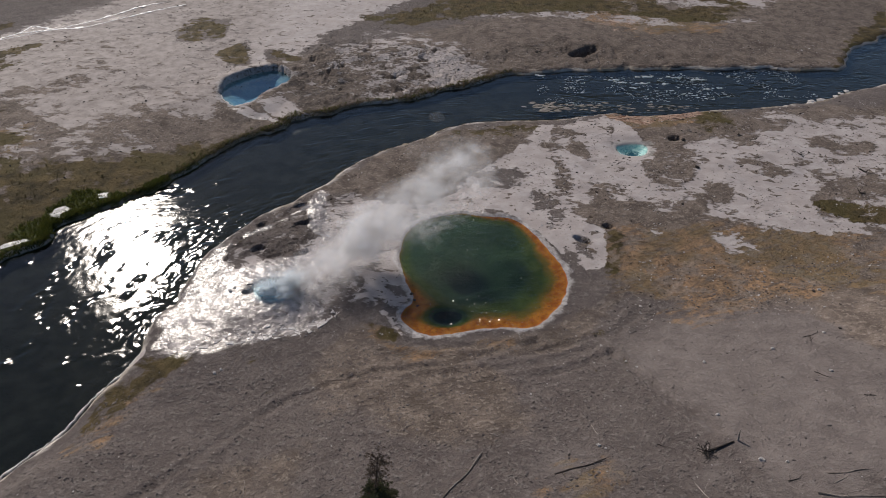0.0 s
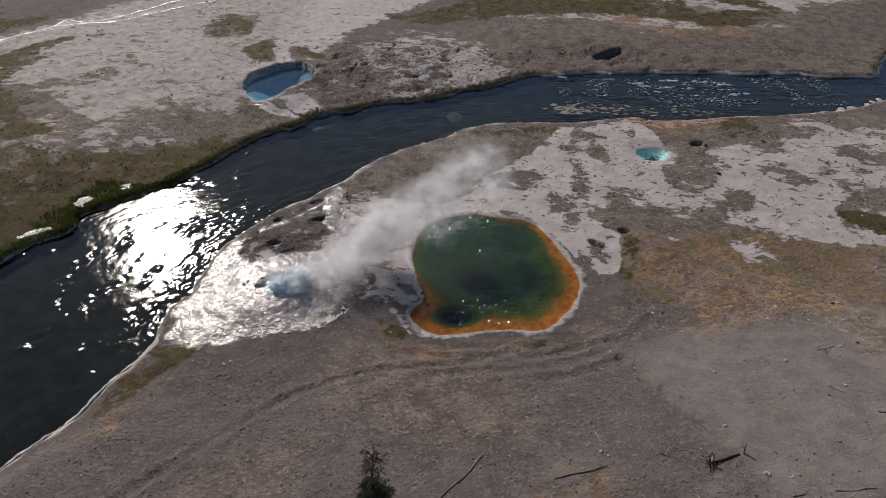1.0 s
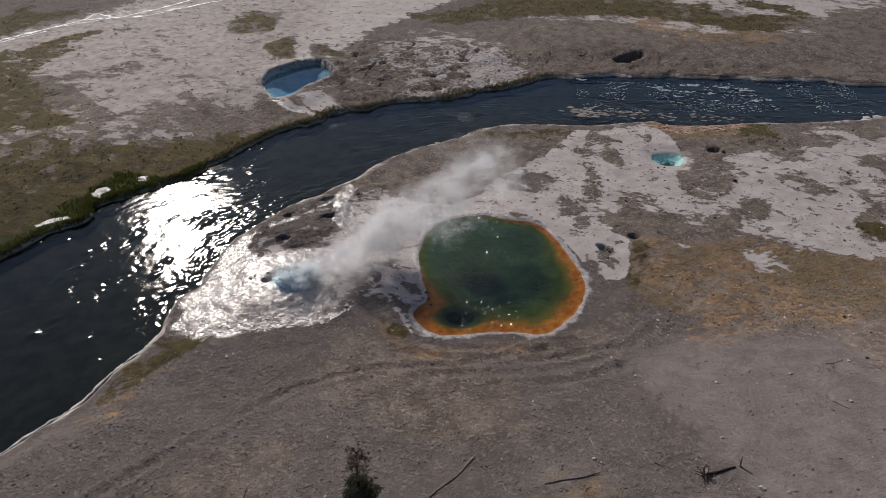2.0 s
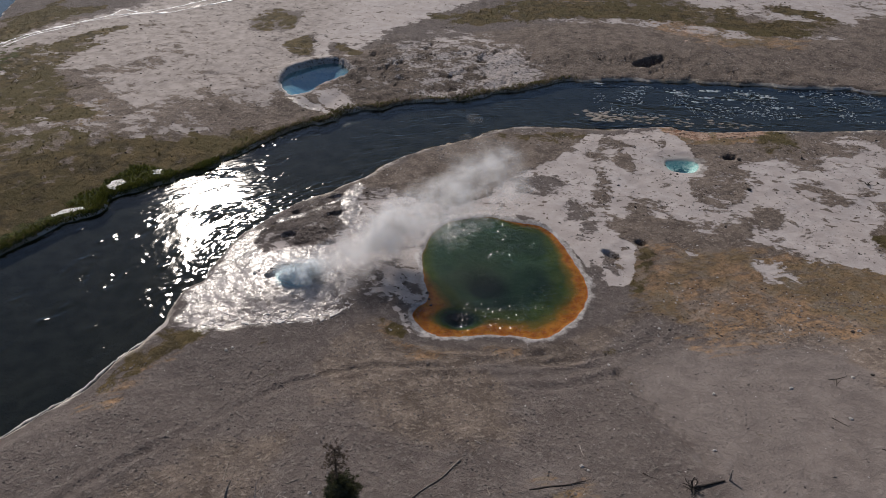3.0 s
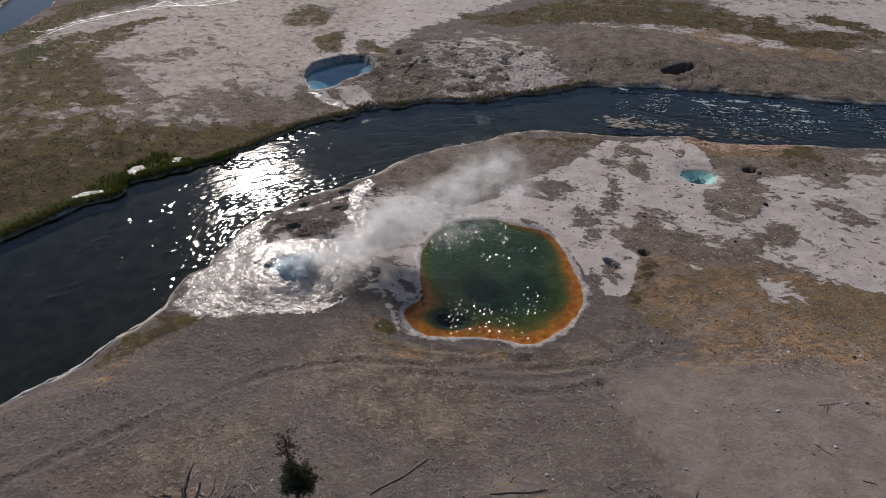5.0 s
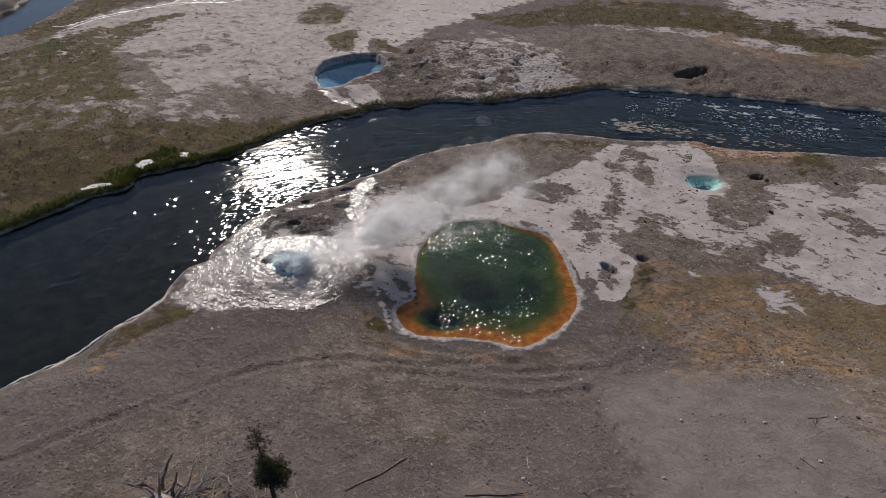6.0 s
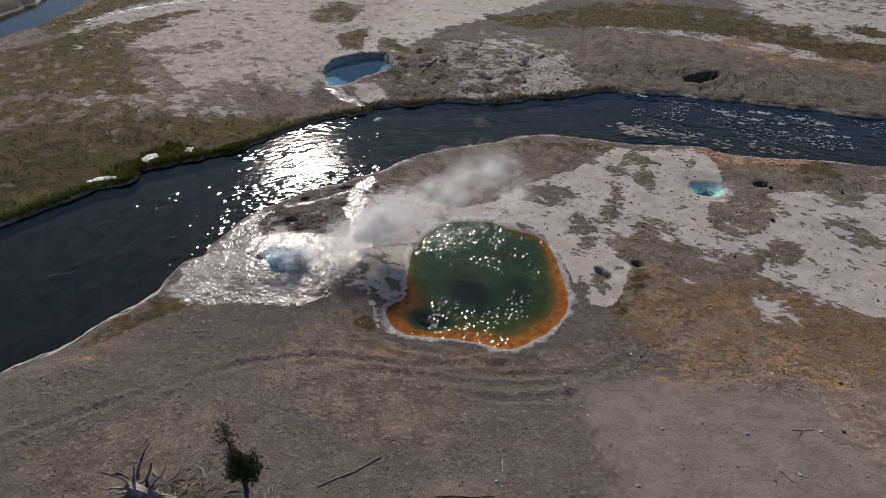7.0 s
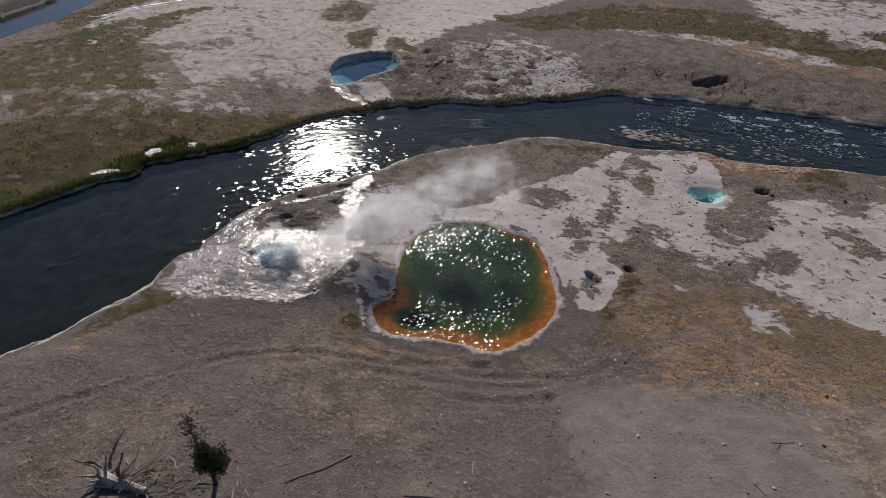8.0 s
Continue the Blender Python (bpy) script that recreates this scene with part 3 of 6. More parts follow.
region("grass", 1.00, 2.2, [(0.6, 131.5), (5.5, 134.2), (15.7, 133.2), (25.6, 133.4), (33.1, 134.1), (36.7, 129.0), (32.2, 125.8), (22.0, 126.3), (11.4, 126.6), (1.8, 123.2)])
region("grass", 0.95, 1.8, [(40.6, 134.5), (43.6, 134.1), (44.5, 127.5), (42.8, 123.7), (39.9, 123.7), (38.8, 129.4)])
region("grass", 0.95, 1.8, [(42.9, 124.3), (47.4, 127.4), (52.5, 128.4), (53.6, 124.9), (55.8, 122.5), (53.3, 120.2), (47.7, 119.6), (44.1, 120.3)])
region("grass", 0.95, 1.8, [(50.2, 136.3), (53.7, 137.9), (59.0, 134.7), (62.3, 130.8), (59.3, 128.8), (55.3, 131.9), (51.6, 133.3)])
region("sinter", 0.95, 3.3, [(34.9, 140.3), (50.9, 144.4), (69.4, 146.9), (63.7, 128.2), (58.1, 131.5), (53.8, 138.6), (48.4, 137.6), (42.7, 134.9), (36.9, 130.6)])
region("sinter", 1.00, 2.2, [(-0.7, 106.7), (1.7, 107.7), (3.4, 104.0), (5.4, 95.9), (2.5, 94.2), (-0.9, 92.8), (-2.5, 101.5)])
region("sinter", 1.00, 1.2, [(-31.0, 84.0), (-29.1, 83.8), (-24.9, 82.2), (-22.2, 80.7), (-20.3, 78.8), (-21.7, 79.3), (-25.4, 81.1), (-29.0, 82.4)])
region("sinter", 0.85, 1.8, [(-27.1, 85.9), (-23.9, 89.9), (-21.0, 85.0), (-18.6, 81.5), (-20.6, 79.7), (-24.7, 82.8)])
region("rust", 0.45, 6.6, [(27.0, 123.6), (36.8, 122.6), (40.5, 118.8), (35.6, 114.6), (28.4, 117.3)])
region("grass", 0.65, 2.0, [(-88.6, 73.9), (-86.8, 85.3), (-82.5, 87.6), (-79.0, 80.1), (-78.1, 71.2), (-79.4, 66.0)])
region("brown", 1.00, 2.0, [(-94.5, 78.9), (-91.3, 89.6), (-82.2, 92.9), (-75.3, 81.5), (-74.4, 67.8), (-72.3, 59.9)])
region("sinter", 0.90, 1.5, [(-82.9, 88.7), (-78.8, 89.2), (-75.2, 87.4), (-72.1, 82.6), (-78.6, 82.3)])
region("brown", 1.00, 3.0, [(-111, 78), (-105, 112), (-80, 114), (-55, 113), (-45, 96), (-50, 80), (-72, 66), (-95, 62)])
# The same on the near plain, round the pools.
region("sinter", 0.86, 1.0, [(4.7, 67.7), (9.1, 70.0), (13.2, 78.5), (14.3, 79.5), (15.4, 77.6), (14.3, 74.8), (16.9, 78.4), (21.0, 73.9), (22.1, 70.7), (24.8, 70.5), (26.1, 67.6), (25.1, 64.4), (26.3, 62.3), (31.2, 62.8), (27.9, 61.0), (24.3, 60.3), (21.4, 60.8), (15.9, 59.1), (16.4, 56.0), (17.4, 53.8), (16.8, 50.5), (15.9, 47.7), (14.4, 47.8), (13.0, 50.6), (10.5, 55.8), (7.3, 57.8), (2.9, 57.5), (1.6, 62.5)])
region("sinter", 0.86, 1.0, [(32.5, 72.1), (34.9, 72.6), (37.9, 71.9), (42.0, 75.4), (47.1, 73.8), (42.2, 58.5), (37.9, 55.7), (35.0, 57.0), (32.0, 58.3), (34.7, 63.0), (33.6, 66.1)])
region("bare", 0.75, 1.4, [(4.4, 65.7), (5.5, 66.8), (9.3, 67.6), (10.2, 65.5), (9.4, 64.1), (6.9, 62.7), (4.9, 63.2)])
region("bare", 0.75, 1.4, [(10.4, 59.6), (10.9, 61.2), (12.8, 61.8), (13.5, 60.2), (13.4, 58.8), (11.6, 58.0), (10.7, 58.2)])
region("bare", 0.75, 1.4, [(11.6, 58.0), (13.1, 58.3), (13.5, 56.7), (12.6, 55.8), (11.7, 56.1)])
region("bare", 0.65, 1.4, [(14.3, 69.7), (14.8, 70.5), (15.3, 67.3), (15.0, 64.7), (15.3, 61.7), (15.6, 59.6), (14.0, 59.2), (14.3, 63.3)])
region("bare", 0.75, 1.4, [(16.9, 77.3), (18.3, 76.3), (18.8, 70.6), (18.4, 69.2), (17.1, 71.0), (16.1, 73.6)])
region("bare", 0.75, 1.4, [(13.3, 73.8), (15.0, 75.7), (16.1, 75.1), (15.7, 72.8), (14.0, 71.8)])
region("bare", 0.75, 1.4, [(17.5, 63.4), (19.1, 64.3), (21.0, 63.7), (21.2, 61.8), (19.5, 60.0), (17.4, 59.9), (17.1, 61.6)])
region("bare", 0.75, 1.4, [(14.6, 58.5), (17.1, 58.8), (21.9, 60.3), (23.4, 59.6), (23.5, 58.0), (25.0, 56.3), (25.5, 55.8), (21.4, 54.2), (19.2, 54.2), (18.1, 54.9), (16.7, 55.1), (15.5, 56.9)])
region("bare", 0.65, 1.4, [(26.6, 72.3), (28.5, 74.0), (31.1, 73.2), (32.6, 70.8), (32.5, 68.3), (31.3, 65.1), (27.7, 63.2), (25.7, 64.5), (25.7, 68.1)])
region("bare", 0.75, 1.4, [(32.0, 64.1), (34.2, 63.4), (34.3, 61.3), (32.8, 59.4), (31.4, 59.7), (31.1, 62.2)])
region("bare", 0.75, 1.4, [(27.3, 60.4), (31.0, 61.7), (30.5, 59.0), (29.0, 57.2), (26.0, 55.1), (25.1, 56.8)])
region("bare", 0.75, 1.4, [(38.2, 66.5), (41.3, 68.3), (42.5, 66.2), (40.3, 64.7), (38.7, 65.1)])
region("bare", 0.75, 1.4, [(27.5, 79.5), (31.4, 79.8), (33.2, 77.9), (32.7, 74.9), (30.6, 74.5), (27.5, 73.8), (27.3, 75.9)])
region("bare", 0.75, 1.4, [(39.4, 75.6), (42.7, 75.6), (41.5, 73.7), (39.3, 73.5)])
region("bare", 0.75, 1.4, [(46.0, 63.6), (49.6, 65.3), (52.5, 65.5), (53.0, 62.9), (51.6, 60.5), (47.2, 60.5), (43.2, 60.5)])
region("bare", 0.75, 1.4, [(37.6, 70.2), (40.3, 69.8), (40.1, 68.3), (37.6, 68.4)])
region("bare", 0.75, 1.4, [(40.8, 68.3), (43.1, 66.2), (42.0, 65.3), (39.7, 66.3)])
region("bare", 0.75, 1.4, [(44.4, 69.0), (47.2, 69.0), (46.1, 68.0), (44.3, 68.0)])
region("bare", 0.75, 1.4, [(50.4, 75.8), (53.1, 73.4), (52.9, 72.3), (49.1, 73.0)])
region("bare", 0.75, 1.4, [(53.9, 73.0), (57.2, 74.2), (56.7, 72.6), (53.5, 71.4)])
region("bare", 0.75, 1.4, [(13.8, 51.2), (14.6, 52.3), (15.6, 52.0), (15.7, 51.1), (14.9, 50.1), (14.1, 49.9)])
region("grass", 0.95, 0.8, [(43.6, 59.9), (46.4, 59.1), (50.6, 58.7), (48.7, 55.4), (45.4, 55.9), (43.3, 58.0)])
region("grass", 0.56, 2.5, [(35.9, 83.1), (41.5, 84.3), (41.0, 79.5), (38.2, 76.0), (35.3, 76.1)])
region("grass", 0.52, 1.2, [(17.4, 52.9), (18.6, 54.1), (19.4, 52.8), (18.9, 49.2), (17.2, 44.8), (16.1, 44.6), (16.3, 47.8)])
region("sinter", 0.58, 1.5, [(29.0, 53.9), (30.4, 54.0), (31.7, 51.8), (32.0, 50.6), (30.0, 50.6), (28.9, 51.7)])
# Far beyond the basin: grass and brown ground by turns.
outer = smooth(np.hypot(PX, PY - 70), 120, 170)
COVER["brown"] = np.maximum(COVER["brown"], outer * 0.8)
COVER["grass"] = np.maximum(COVER["grass"], outer * 0.5)


COVER["sinter"] *= (1 - 0.92 * COVER["bare"]) * (1 - 0.65 * smooth(COVER["grass"], 0.35, 0.7))
# A white crust along the waterline of the near bank.
crusted = 1 - smooth(np.abs(SPAN["river"] - 0.1 + 0.4 * (grain(PX, PY, 1.4, 3, 95) - 0.5)), 0.22, 0.5)
COVER["sinter"] = np.maximum(COVER["sinter"], crusted * np.where((PX < -22) & (PY < 38), 1.1, np.where((PX > -20) & (PX < 22) & (PY < 84), 0.62, 0.0)))
# Broken crust: plates and pits.
FLOW = 0.85 * PX + 0.5 * PY, -0.5 * PX + 0.85 * PY
LEDGE = grain(FLOW[0] / 2.2, FLOW[1], 1.9, 4, 41)
PZ = PZ + COVER["crust"] * (1 - 0.8 * smooth(COVER["wet"], 0.3, 0.7)) * smooth(SPAN["river"], -0.2, 1.0) * (0.75 * np.floor(7 * LEDGE) / 7 - 0.35 - 0.45 * smooth(grain(FLOW[0] / 1.8, FLOW[1], 1.0, 3, 44), 0.68, 0.76))


def sheet(name, xs, ys, z, covers, material):
    nx, ny = len(xs), len(ys)
    mesh = bpy.data.meshes.new(name)
    mx, my = np.meshgrid(xs, ys)
    mesh.vertices.add(nx * ny)
    mesh.vertices.foreach_set("co", np.stack([mx.ravel(), my.ravel(), z], 1).ravel())
    i = (np.arange(ny - 1)[:, None] * nx + np.arange(nx - 1)[None]).ravel()
    quads = np.stack([i, i + 1, i + nx + 1, i + nx], 1)
    mesh.loops.add(quads.size)
    mesh.loops.foreach_set("vertex_index", quads.ravel())
    mesh.polygons.add(len(quads))
    mesh.polygons.foreach_set("loop_start", np.arange(len(quads)) * 4)
    mesh.polygons.foreach_set("use_smooth", np.ones(len(quads), bool))
    for key, values in covers.items():
        mesh.attributes.new(key, "FLOAT", "POINT").data.foreach_set("value", values.astype(np.float32))
    mesh.update(calc_edges=True)
    mesh.materials.append(material)
    return new(name, mesh)


def ground_material():
    k = Nodes("ground")
    big, mid = k.wide(0.09, 3), k.wide(0.55, 6, 0.62)
    fine, tiny = k.wide(2.6, 6, 0.68), k.wide(11.0, 4, 0.7)
    patch = k.noise(1.0, 9, 0.64, k.stretch(2.9, 2.0, -14), 0.6)
    streak = k.wide(1.0, 6, 0.62, k.stretch(2.4, 0.55, 38), 0.5)
    blots = k.noise(1.0, 4, 0.55, k.stretch(1.5, 0.95, -5), 0.5)
    # Grey gravel of crushed sinter, and the browner soil.
    gravel = k.mix(mid, (0.111, 0.091, 0.084), (0.168, 0.140, 0.129))
    gravel = k.mix(k.math("MULTIPLY", big, 0.5), gravel, (0.145, 0.122, 0.112))
    gravel = k.mix(k.math("MULTIPLY", k.step(fine, 0.62, 0.95), 0.6), gravel, (0.225, 0.200, 0.188))
    gravel = k.mix(k.math("MULTIPLY", k.step(tiny, 0.70, 0.95), 0.5), gravel, (0.060, 0.051, 0.047))
    soil = k.mix(mid, (0.114, 0.090, 0.075), (0.215, 0.172, 0.144))
    soil = k.mix(k.math("MULTIPLY", k.step(fine, 0.60, 0.95), 0.7), soil, (0.31, 0.26, 0.22))
    soil = k.mix(k.math("MULTIPLY", k.step(k.noise(0.33, 7, 0.65, None, 0.7), 0.53, 0.66), 0.6), soil, (0.085, 0.066, 0.052))
    soil = k.mix(k.math("MULTIPLY", k.step(tiny, 0.65, 0.95), 0.6), soil, (0.045, 0.036, 0.028))
    gravel = k.mix(k.math("MULTIPLY", k.patchy(k.attr("dust"), k.noise(0.35, 6), 1.6, 0.4), 0.55), gravel, k.mix(mid, (0.158, 0.135, 0.126), (0.205, 0.178, 0.166)))
    colour = k.mix(k.patchy(k.attr("brown"), patch, 0.8, 0.2), gravel, soil)
    tufty = k.wide(0.8, 8, 0.68, None, 0.8)
    mat = k.mix(tufty, (0.105, 0.077, 0.052), (0.345, 0.225, 0.135))
    mat = k.mix(k.math("MULTIPLY", streak, 0.30), mat, (0.40, 0.235, 0.125))
    mat = k.mix(k.math("MULTIPLY", k.step(mid, 0.45, 0.9), 0.7), mat, (0.25, 0.205, 0.172))
    mat = k.mix(k.math("MULTIPLY", k.step(fine, 0.62, 0.9), 0.6), mat, (0.075, 0.056, 0.040))
    mat = k.mix(k.math("MULTIPLY", k.step(big, 0.5, 0.9), 0.5), mat, (0.120, 0.096, 0.048))
    colour = k.mix(k.patchy(k.attr("mat"), k.noise(1.0, 6, 0.62, k.stretch(3.2, 1.2, 20), 0.6), 1.5, 0.15), colour, mat)
    turf = k.mix(mid, (0.046, 0.035, 0.015), (0.122, 0.089, 0.038))
    turf = k.mix(k.math("MULTIPLY", k.step(big, 0.4, 0.8), 0.7), turf, (0.078, 0.062, 0.021))
    turf = k.mix(k.math("MULTIPLY", k.step(fine, 0.65, 1.0), 0.4), turf, (0.036, 0.029, 0.013))
    colour = k.mix(k.patchy(k.attr("grass"), k.noise(0.4, 7, 0.62, None, 0.5), 2.4, 0.12), colour, turf)
    moss = k.mix(fine, (0.016, 0.022, 0.005), (0.070, 0.078, 0.010))
    colour = k.mix(k.patchy(k.attr("moss"), k.noise(0.5, 6), 1.4, 0.12), colour, moss)
    # White sinter, broken by patches of soil and small dark blots.
    white = k.mix(mid, (0.320, 0.286, 0.276), (0.425, 0.389, 0.378))
    white = k.mix(k.math("MULTIPLY", k.wide(0.16, 5, 0.6), 0.45), white, (0.34, 0.295, 0.272))
    white = k.mix(k.math("MULTIPLY", k.attr("dust"), 0.88), white, k.mix(mid, (0.185, 0.156, 0.143), (0.305, 0.267, 0.250)))
    white = k.mix(k.math("MULTIPLY", k.step(fine, 0.60, 0.95), 0.3), white, (0.33, 0.29, 0.272))
    white = k.mix(k.step(k.math("ADD", blots, k.math("MULTIPLY", big, 0.06)), 0.665, 0.69), white, (0.120, 0.095, 0.080))
    specks = k.math("ADD", k.noise(1.0, 3, 0.6, k.stretch(0.6, 0.45, 5), 0.3), k.math("MULTIPLY", k.wide(0.22, 3), 0.10))
    white = k.mix(k.math("MULTIPLY", k.step(specks, 0.715, 0.74), 0.85), white, (0.105, 0.083, 0.070))
    stirred = k.math("ADD", patch, k.math("MULTIPLY", k.math("SUBTRACT", k.noise(1.0, 7, 0.70, k.stretch(1.2, 0.7, 8), 0.9), 0.5), 0.55))
    sinter = k.math("MULTIPLY", k.patchy(k.attr("sinter"), stirred, 2.4, 0.08), k.step(k.attr("sinter"), 0.05, 0.3))
    colour = k.mix(sinter, colour, white)
    cracks = k.noise(0.9, 8, 0.72, None, 1.8)
    cracked = k.math("MULTIPLY", k.attr("crust"), k.step(cracks, 0.53, 0.58))
    colour = k.mix(k.math("MULTIPLY", cracked, 0.8), colour, k.mix(mid, (0.075, 0.058, 0.048), (0.17, 0.14, 0.12)))
    # Darker along the ruts.
    rut = k.math("SUBTRACT", 1.0, k.step(k.math("ADD", k.attr("rut"), k.math("MULTIPLY", fine, 0.35)), 0.2, 0.42))
    colour = k.mix(k.math("MULTIPLY", rut, 0.15), colour, (0.070, 0.055, 0.045))
    # Pale crusts round the pools and along the water.
    pool, river = k.attr("pool"), k.attr("river")
    lip = k.math("MULTIPLY", k.step(pool, -0.05, 0.05), k.math("SUBTRACT", 1.0, k.step(k.math("ADD", pool, k.math("MULTIPLY", mid, -0.6)), 0.05, 0.40)))
    colour = k.mix(k.math("MULTIPLY", lip, 0.85), colour, k.mix(fine, (0.30, 0.275, 0.262), (0.55, 0.525, 0.52)))
    f_lip = k.math("SUBTRACT", 1.0, k.step(k.math("ADD", k.attr("fpool"), k.math("MULTIPLY", mid, -1.0)), -0.1, 0.4))
    colour = k.mix(k.math("MULTIPLY", f_lip, k.step(fine, 0.0, 0.5)), colour, (0.36, 0.335, 0.325))
    b_lip = k.math("SUBTRACT", 1.0, k.step(k.math("ADD", k.attr("blue"), k.math("MULTIPLY", mid, -0.8)), 0.1, 0.6))
    colour = k.mix(k.math("MULTIPLY", b_lip, 0.7), colour, (0.36, 0.345, 0.325))
    level = k.add("ShaderNodeSeparateXYZ", 2, Vector=k.place)
    shore = k.math("MULTIPLY", k.step(level, -0.12, 0.0), k.math("SUBTRACT", 1.0, k.step(k.math("ADD", level, k.math("MULTIPLY", mid, -0.16)), 0.16, 0.30)))
    shore = k.math("MULTIPLY", shore, k.math("SUBTRACT", 1.0, k.step(river, 0.6, 1.2)))
    colour = k.mix(k.math("MULTIPLY", shore, 0.85), colour, k.mix(k.wide(0.12, 3), (0.30, 0.245, 0.17), (0.58, 0.545, 0.515)))
    rusty = k.mix(k.wide(0.9, 6, 0.7), (0.15, 0.062, 0.030), (0.50, 0.37, 0.29))
    rusty = k.mix(k.math("MULTIPLY", k.step(k.noise(2.0, 5, 0.7), 0.52, 0.60), 0.7), rusty, (0.07, 0.045, 0.03))
    colour = k.mix(k.patchy(k.attr("rust"), k.noise(0.9, 6, 0.65), 1.4, 0.12), colour, rusty)
    # Bed of the river: dark stones and weed.
    bed = k.mix(mid, (0.011, 0.014, 0.011), (0.034, 0.035, 0.029))
    colour = k.mix(k.math("SUBTRACT", 1.0, k.step(level, -0.35, -0.08)), colour, k.mix(k.step(river, -0.4, 0.0), bed, colour))
    # Bacterial mats of the great pool: orange in the cool shallows, then olive, then the dark throat.
    zone = k.math("ADD", k.attr("warmth"), k.math("MULTIPLY", k.math("SUBTRACT", mid, 0.5), 0.16))
    ring = k.mix(k.wide(1.5, 5), (0.34, 0.092, 0.013), (0.50, 0.185, 0.028))
    ring = k.mix(k.step(zone, 0.26, 0.52), ring, (0.20, 0.125, 0.022))
    # Olive and deep tones are lightened to include a haze of reflected sky and steam.
    ring = k.mix(k.step(zone, 0.42, 0.80), ring, k.mix(mid, (0.040, 0.067, 0.018), (0.090, 0.108, 0.030)))
    ring = k.mix(k.step(zone, 0.85, 1.7), ring, k.mix(mid, (0.028, 0.058, 0.040), (0.044, 0.078, 0.052)))
    ring = k.mix(k.step(zone, 2.0, 2.6), ring, (0.005, 0.016, 0.022))
    ring = k.mix(k.math("MULTIPLY", k.step(k.noise(2.4, 6, 0.7), 0.60, 0.66), 0.5), ring, (0.03, 0.03, 0.012))
    colour = k.mix(k.math("SUBTRACT", 1.0, k.step(pool, -0.06, 0.04)), colour, ring)
    blue = k.mix(k.step(k.math("ADD", k.attr("blue"), k.math("MULTIPLY", fine, 0.7)), -1.0, -0.2), k.mix(k.step(k.attr("blue"), -1.3, -0.5), (0.012, 0.075, 0.11), k.mix(fine, (0.05, 0.20, 0.24), (0.13, 0.36, 0.40))), k.mix(fine, (0.26, 0.50, 0.50), (0.56, 0.66, 0.64)))
    colour = k.mix(k.math("SUBTRACT", 1.0, k.step(k.attr("blue"), -0.2, 0.1)), colour, blue)
    # The far pool's bed, paled blue to stand in for the sky it reflects.
    deep = k.mix(k.step(k.math("ADD", k.attr("fpool"), k.math("MULTIPLY", mid, 1.4)), -1.3, 0.5), k.mix(mid, (0.14, 0.28, 0.42), (0.22, 0.37, 0.49)), (0.33, 0.42, 0.45))
    colour = k.mix(k.math("SUBTRACT", 1.0, k.step(k.attr("fpool"), -0.5, 0.0)), colour, deep)
    wet = k.patchy(k.attr("wet"), k.noise(0.7, 5), 0.9, 0.25)
    # Wet sinter is darker than dry, most of all along its cracks.
    colour = k.mix(k.math("MULTIPLY", wet, k.blend(k.step(cracks, 0.46, 0.58), 0.25, 0.75)), colour, k.mix(mid, (0.155, 0.135, 0.125), (0.27, 0.245, 0.235)))
    vent = k.math("SUBTRACT", 1.0, k.step(k.attr("vent"), 0.9, 1.7))
    colour = k.mix(vent, colour, (0.38, 0.54, 0.58))
    rough = k.blend(sinter, 0.92, 0.78)
    relief = k.math("ADD", k.math("MULTIPLY", fine, 0.6), k.math("MULTIPLY", tiny, 0.3))
    relief = k.math("ADD", relief, k.math("MULTIPLY", k.wide(1.1, 2, 0.5), 0.5))
    dry = k.math("SUBTRACT", 1.0, k.math("MULTIPLY", wet, 0.8))
    dry = k.math("MULTIPLY", dry, k.math("SUBTRACT", 1.0, k.math("MULTIPLY", sinter, 0.8)))
    dry = k.math("MULTIPLY", dry, k.math("SUBTRACT", 1.0, k.math("MULTIPLY", k.attr("dust"), 0.5)))
    normal = k.bump(k.math("MULTIPLY", relief, dry), 0.14, 1.0)
    scaly = k.math("ADD", cracks, k.math("MULTIPLY", k.voronoi(2.3), 0.35))
    normal = k.bump(k.math("MULTIPLY", k.math("MAXIMUM", k.math("MULTIPLY", wet, 0.22), k.attr("crust")), scaly), 0.42, 0.9, normal)
    body = k.add("ShaderNodeBsdfPrincipled", Base_Color=colour, Roughness=rough, Specular_IOR_Level=0.2, Normal=normal)
    # A film of running water over the terrace, wrinkled by the scales beneath.
    wrinkle = k.bump(k.math("ADD", k.noise(2.2, 3.0, 0.6, None, 0.8), k.math("MULTIPLY", k.noise(0.7, 3.0), 1.2)), 0.085, 1.0)
    film = k.add("ShaderNodeBsdfGlossy", props={"distribution": "BECKMANN"}, Roughness=0.27, Normal=wrinkle)
    cover = k.math("MULTIPLY", wet, k.add("ShaderNodeFresnel", IOR=1.45, Normal=wrinkle))
    return k.finish(k.add("ShaderNodeMixShader", i0=cover, i1=body, i2=film))


covers = dict(COVER, river=np.clip(SPAN["river"], -9, 9), pool=np.clip(SPAN["pool"], -9, 9), fpool=np.clip(SPAN["fpool"], -9, 9), blue=np.clip(SPAN["blue"], -9, 9), rut=SPAN["rut"], vent=np.clip(SPAN["vent"], 0, 9))
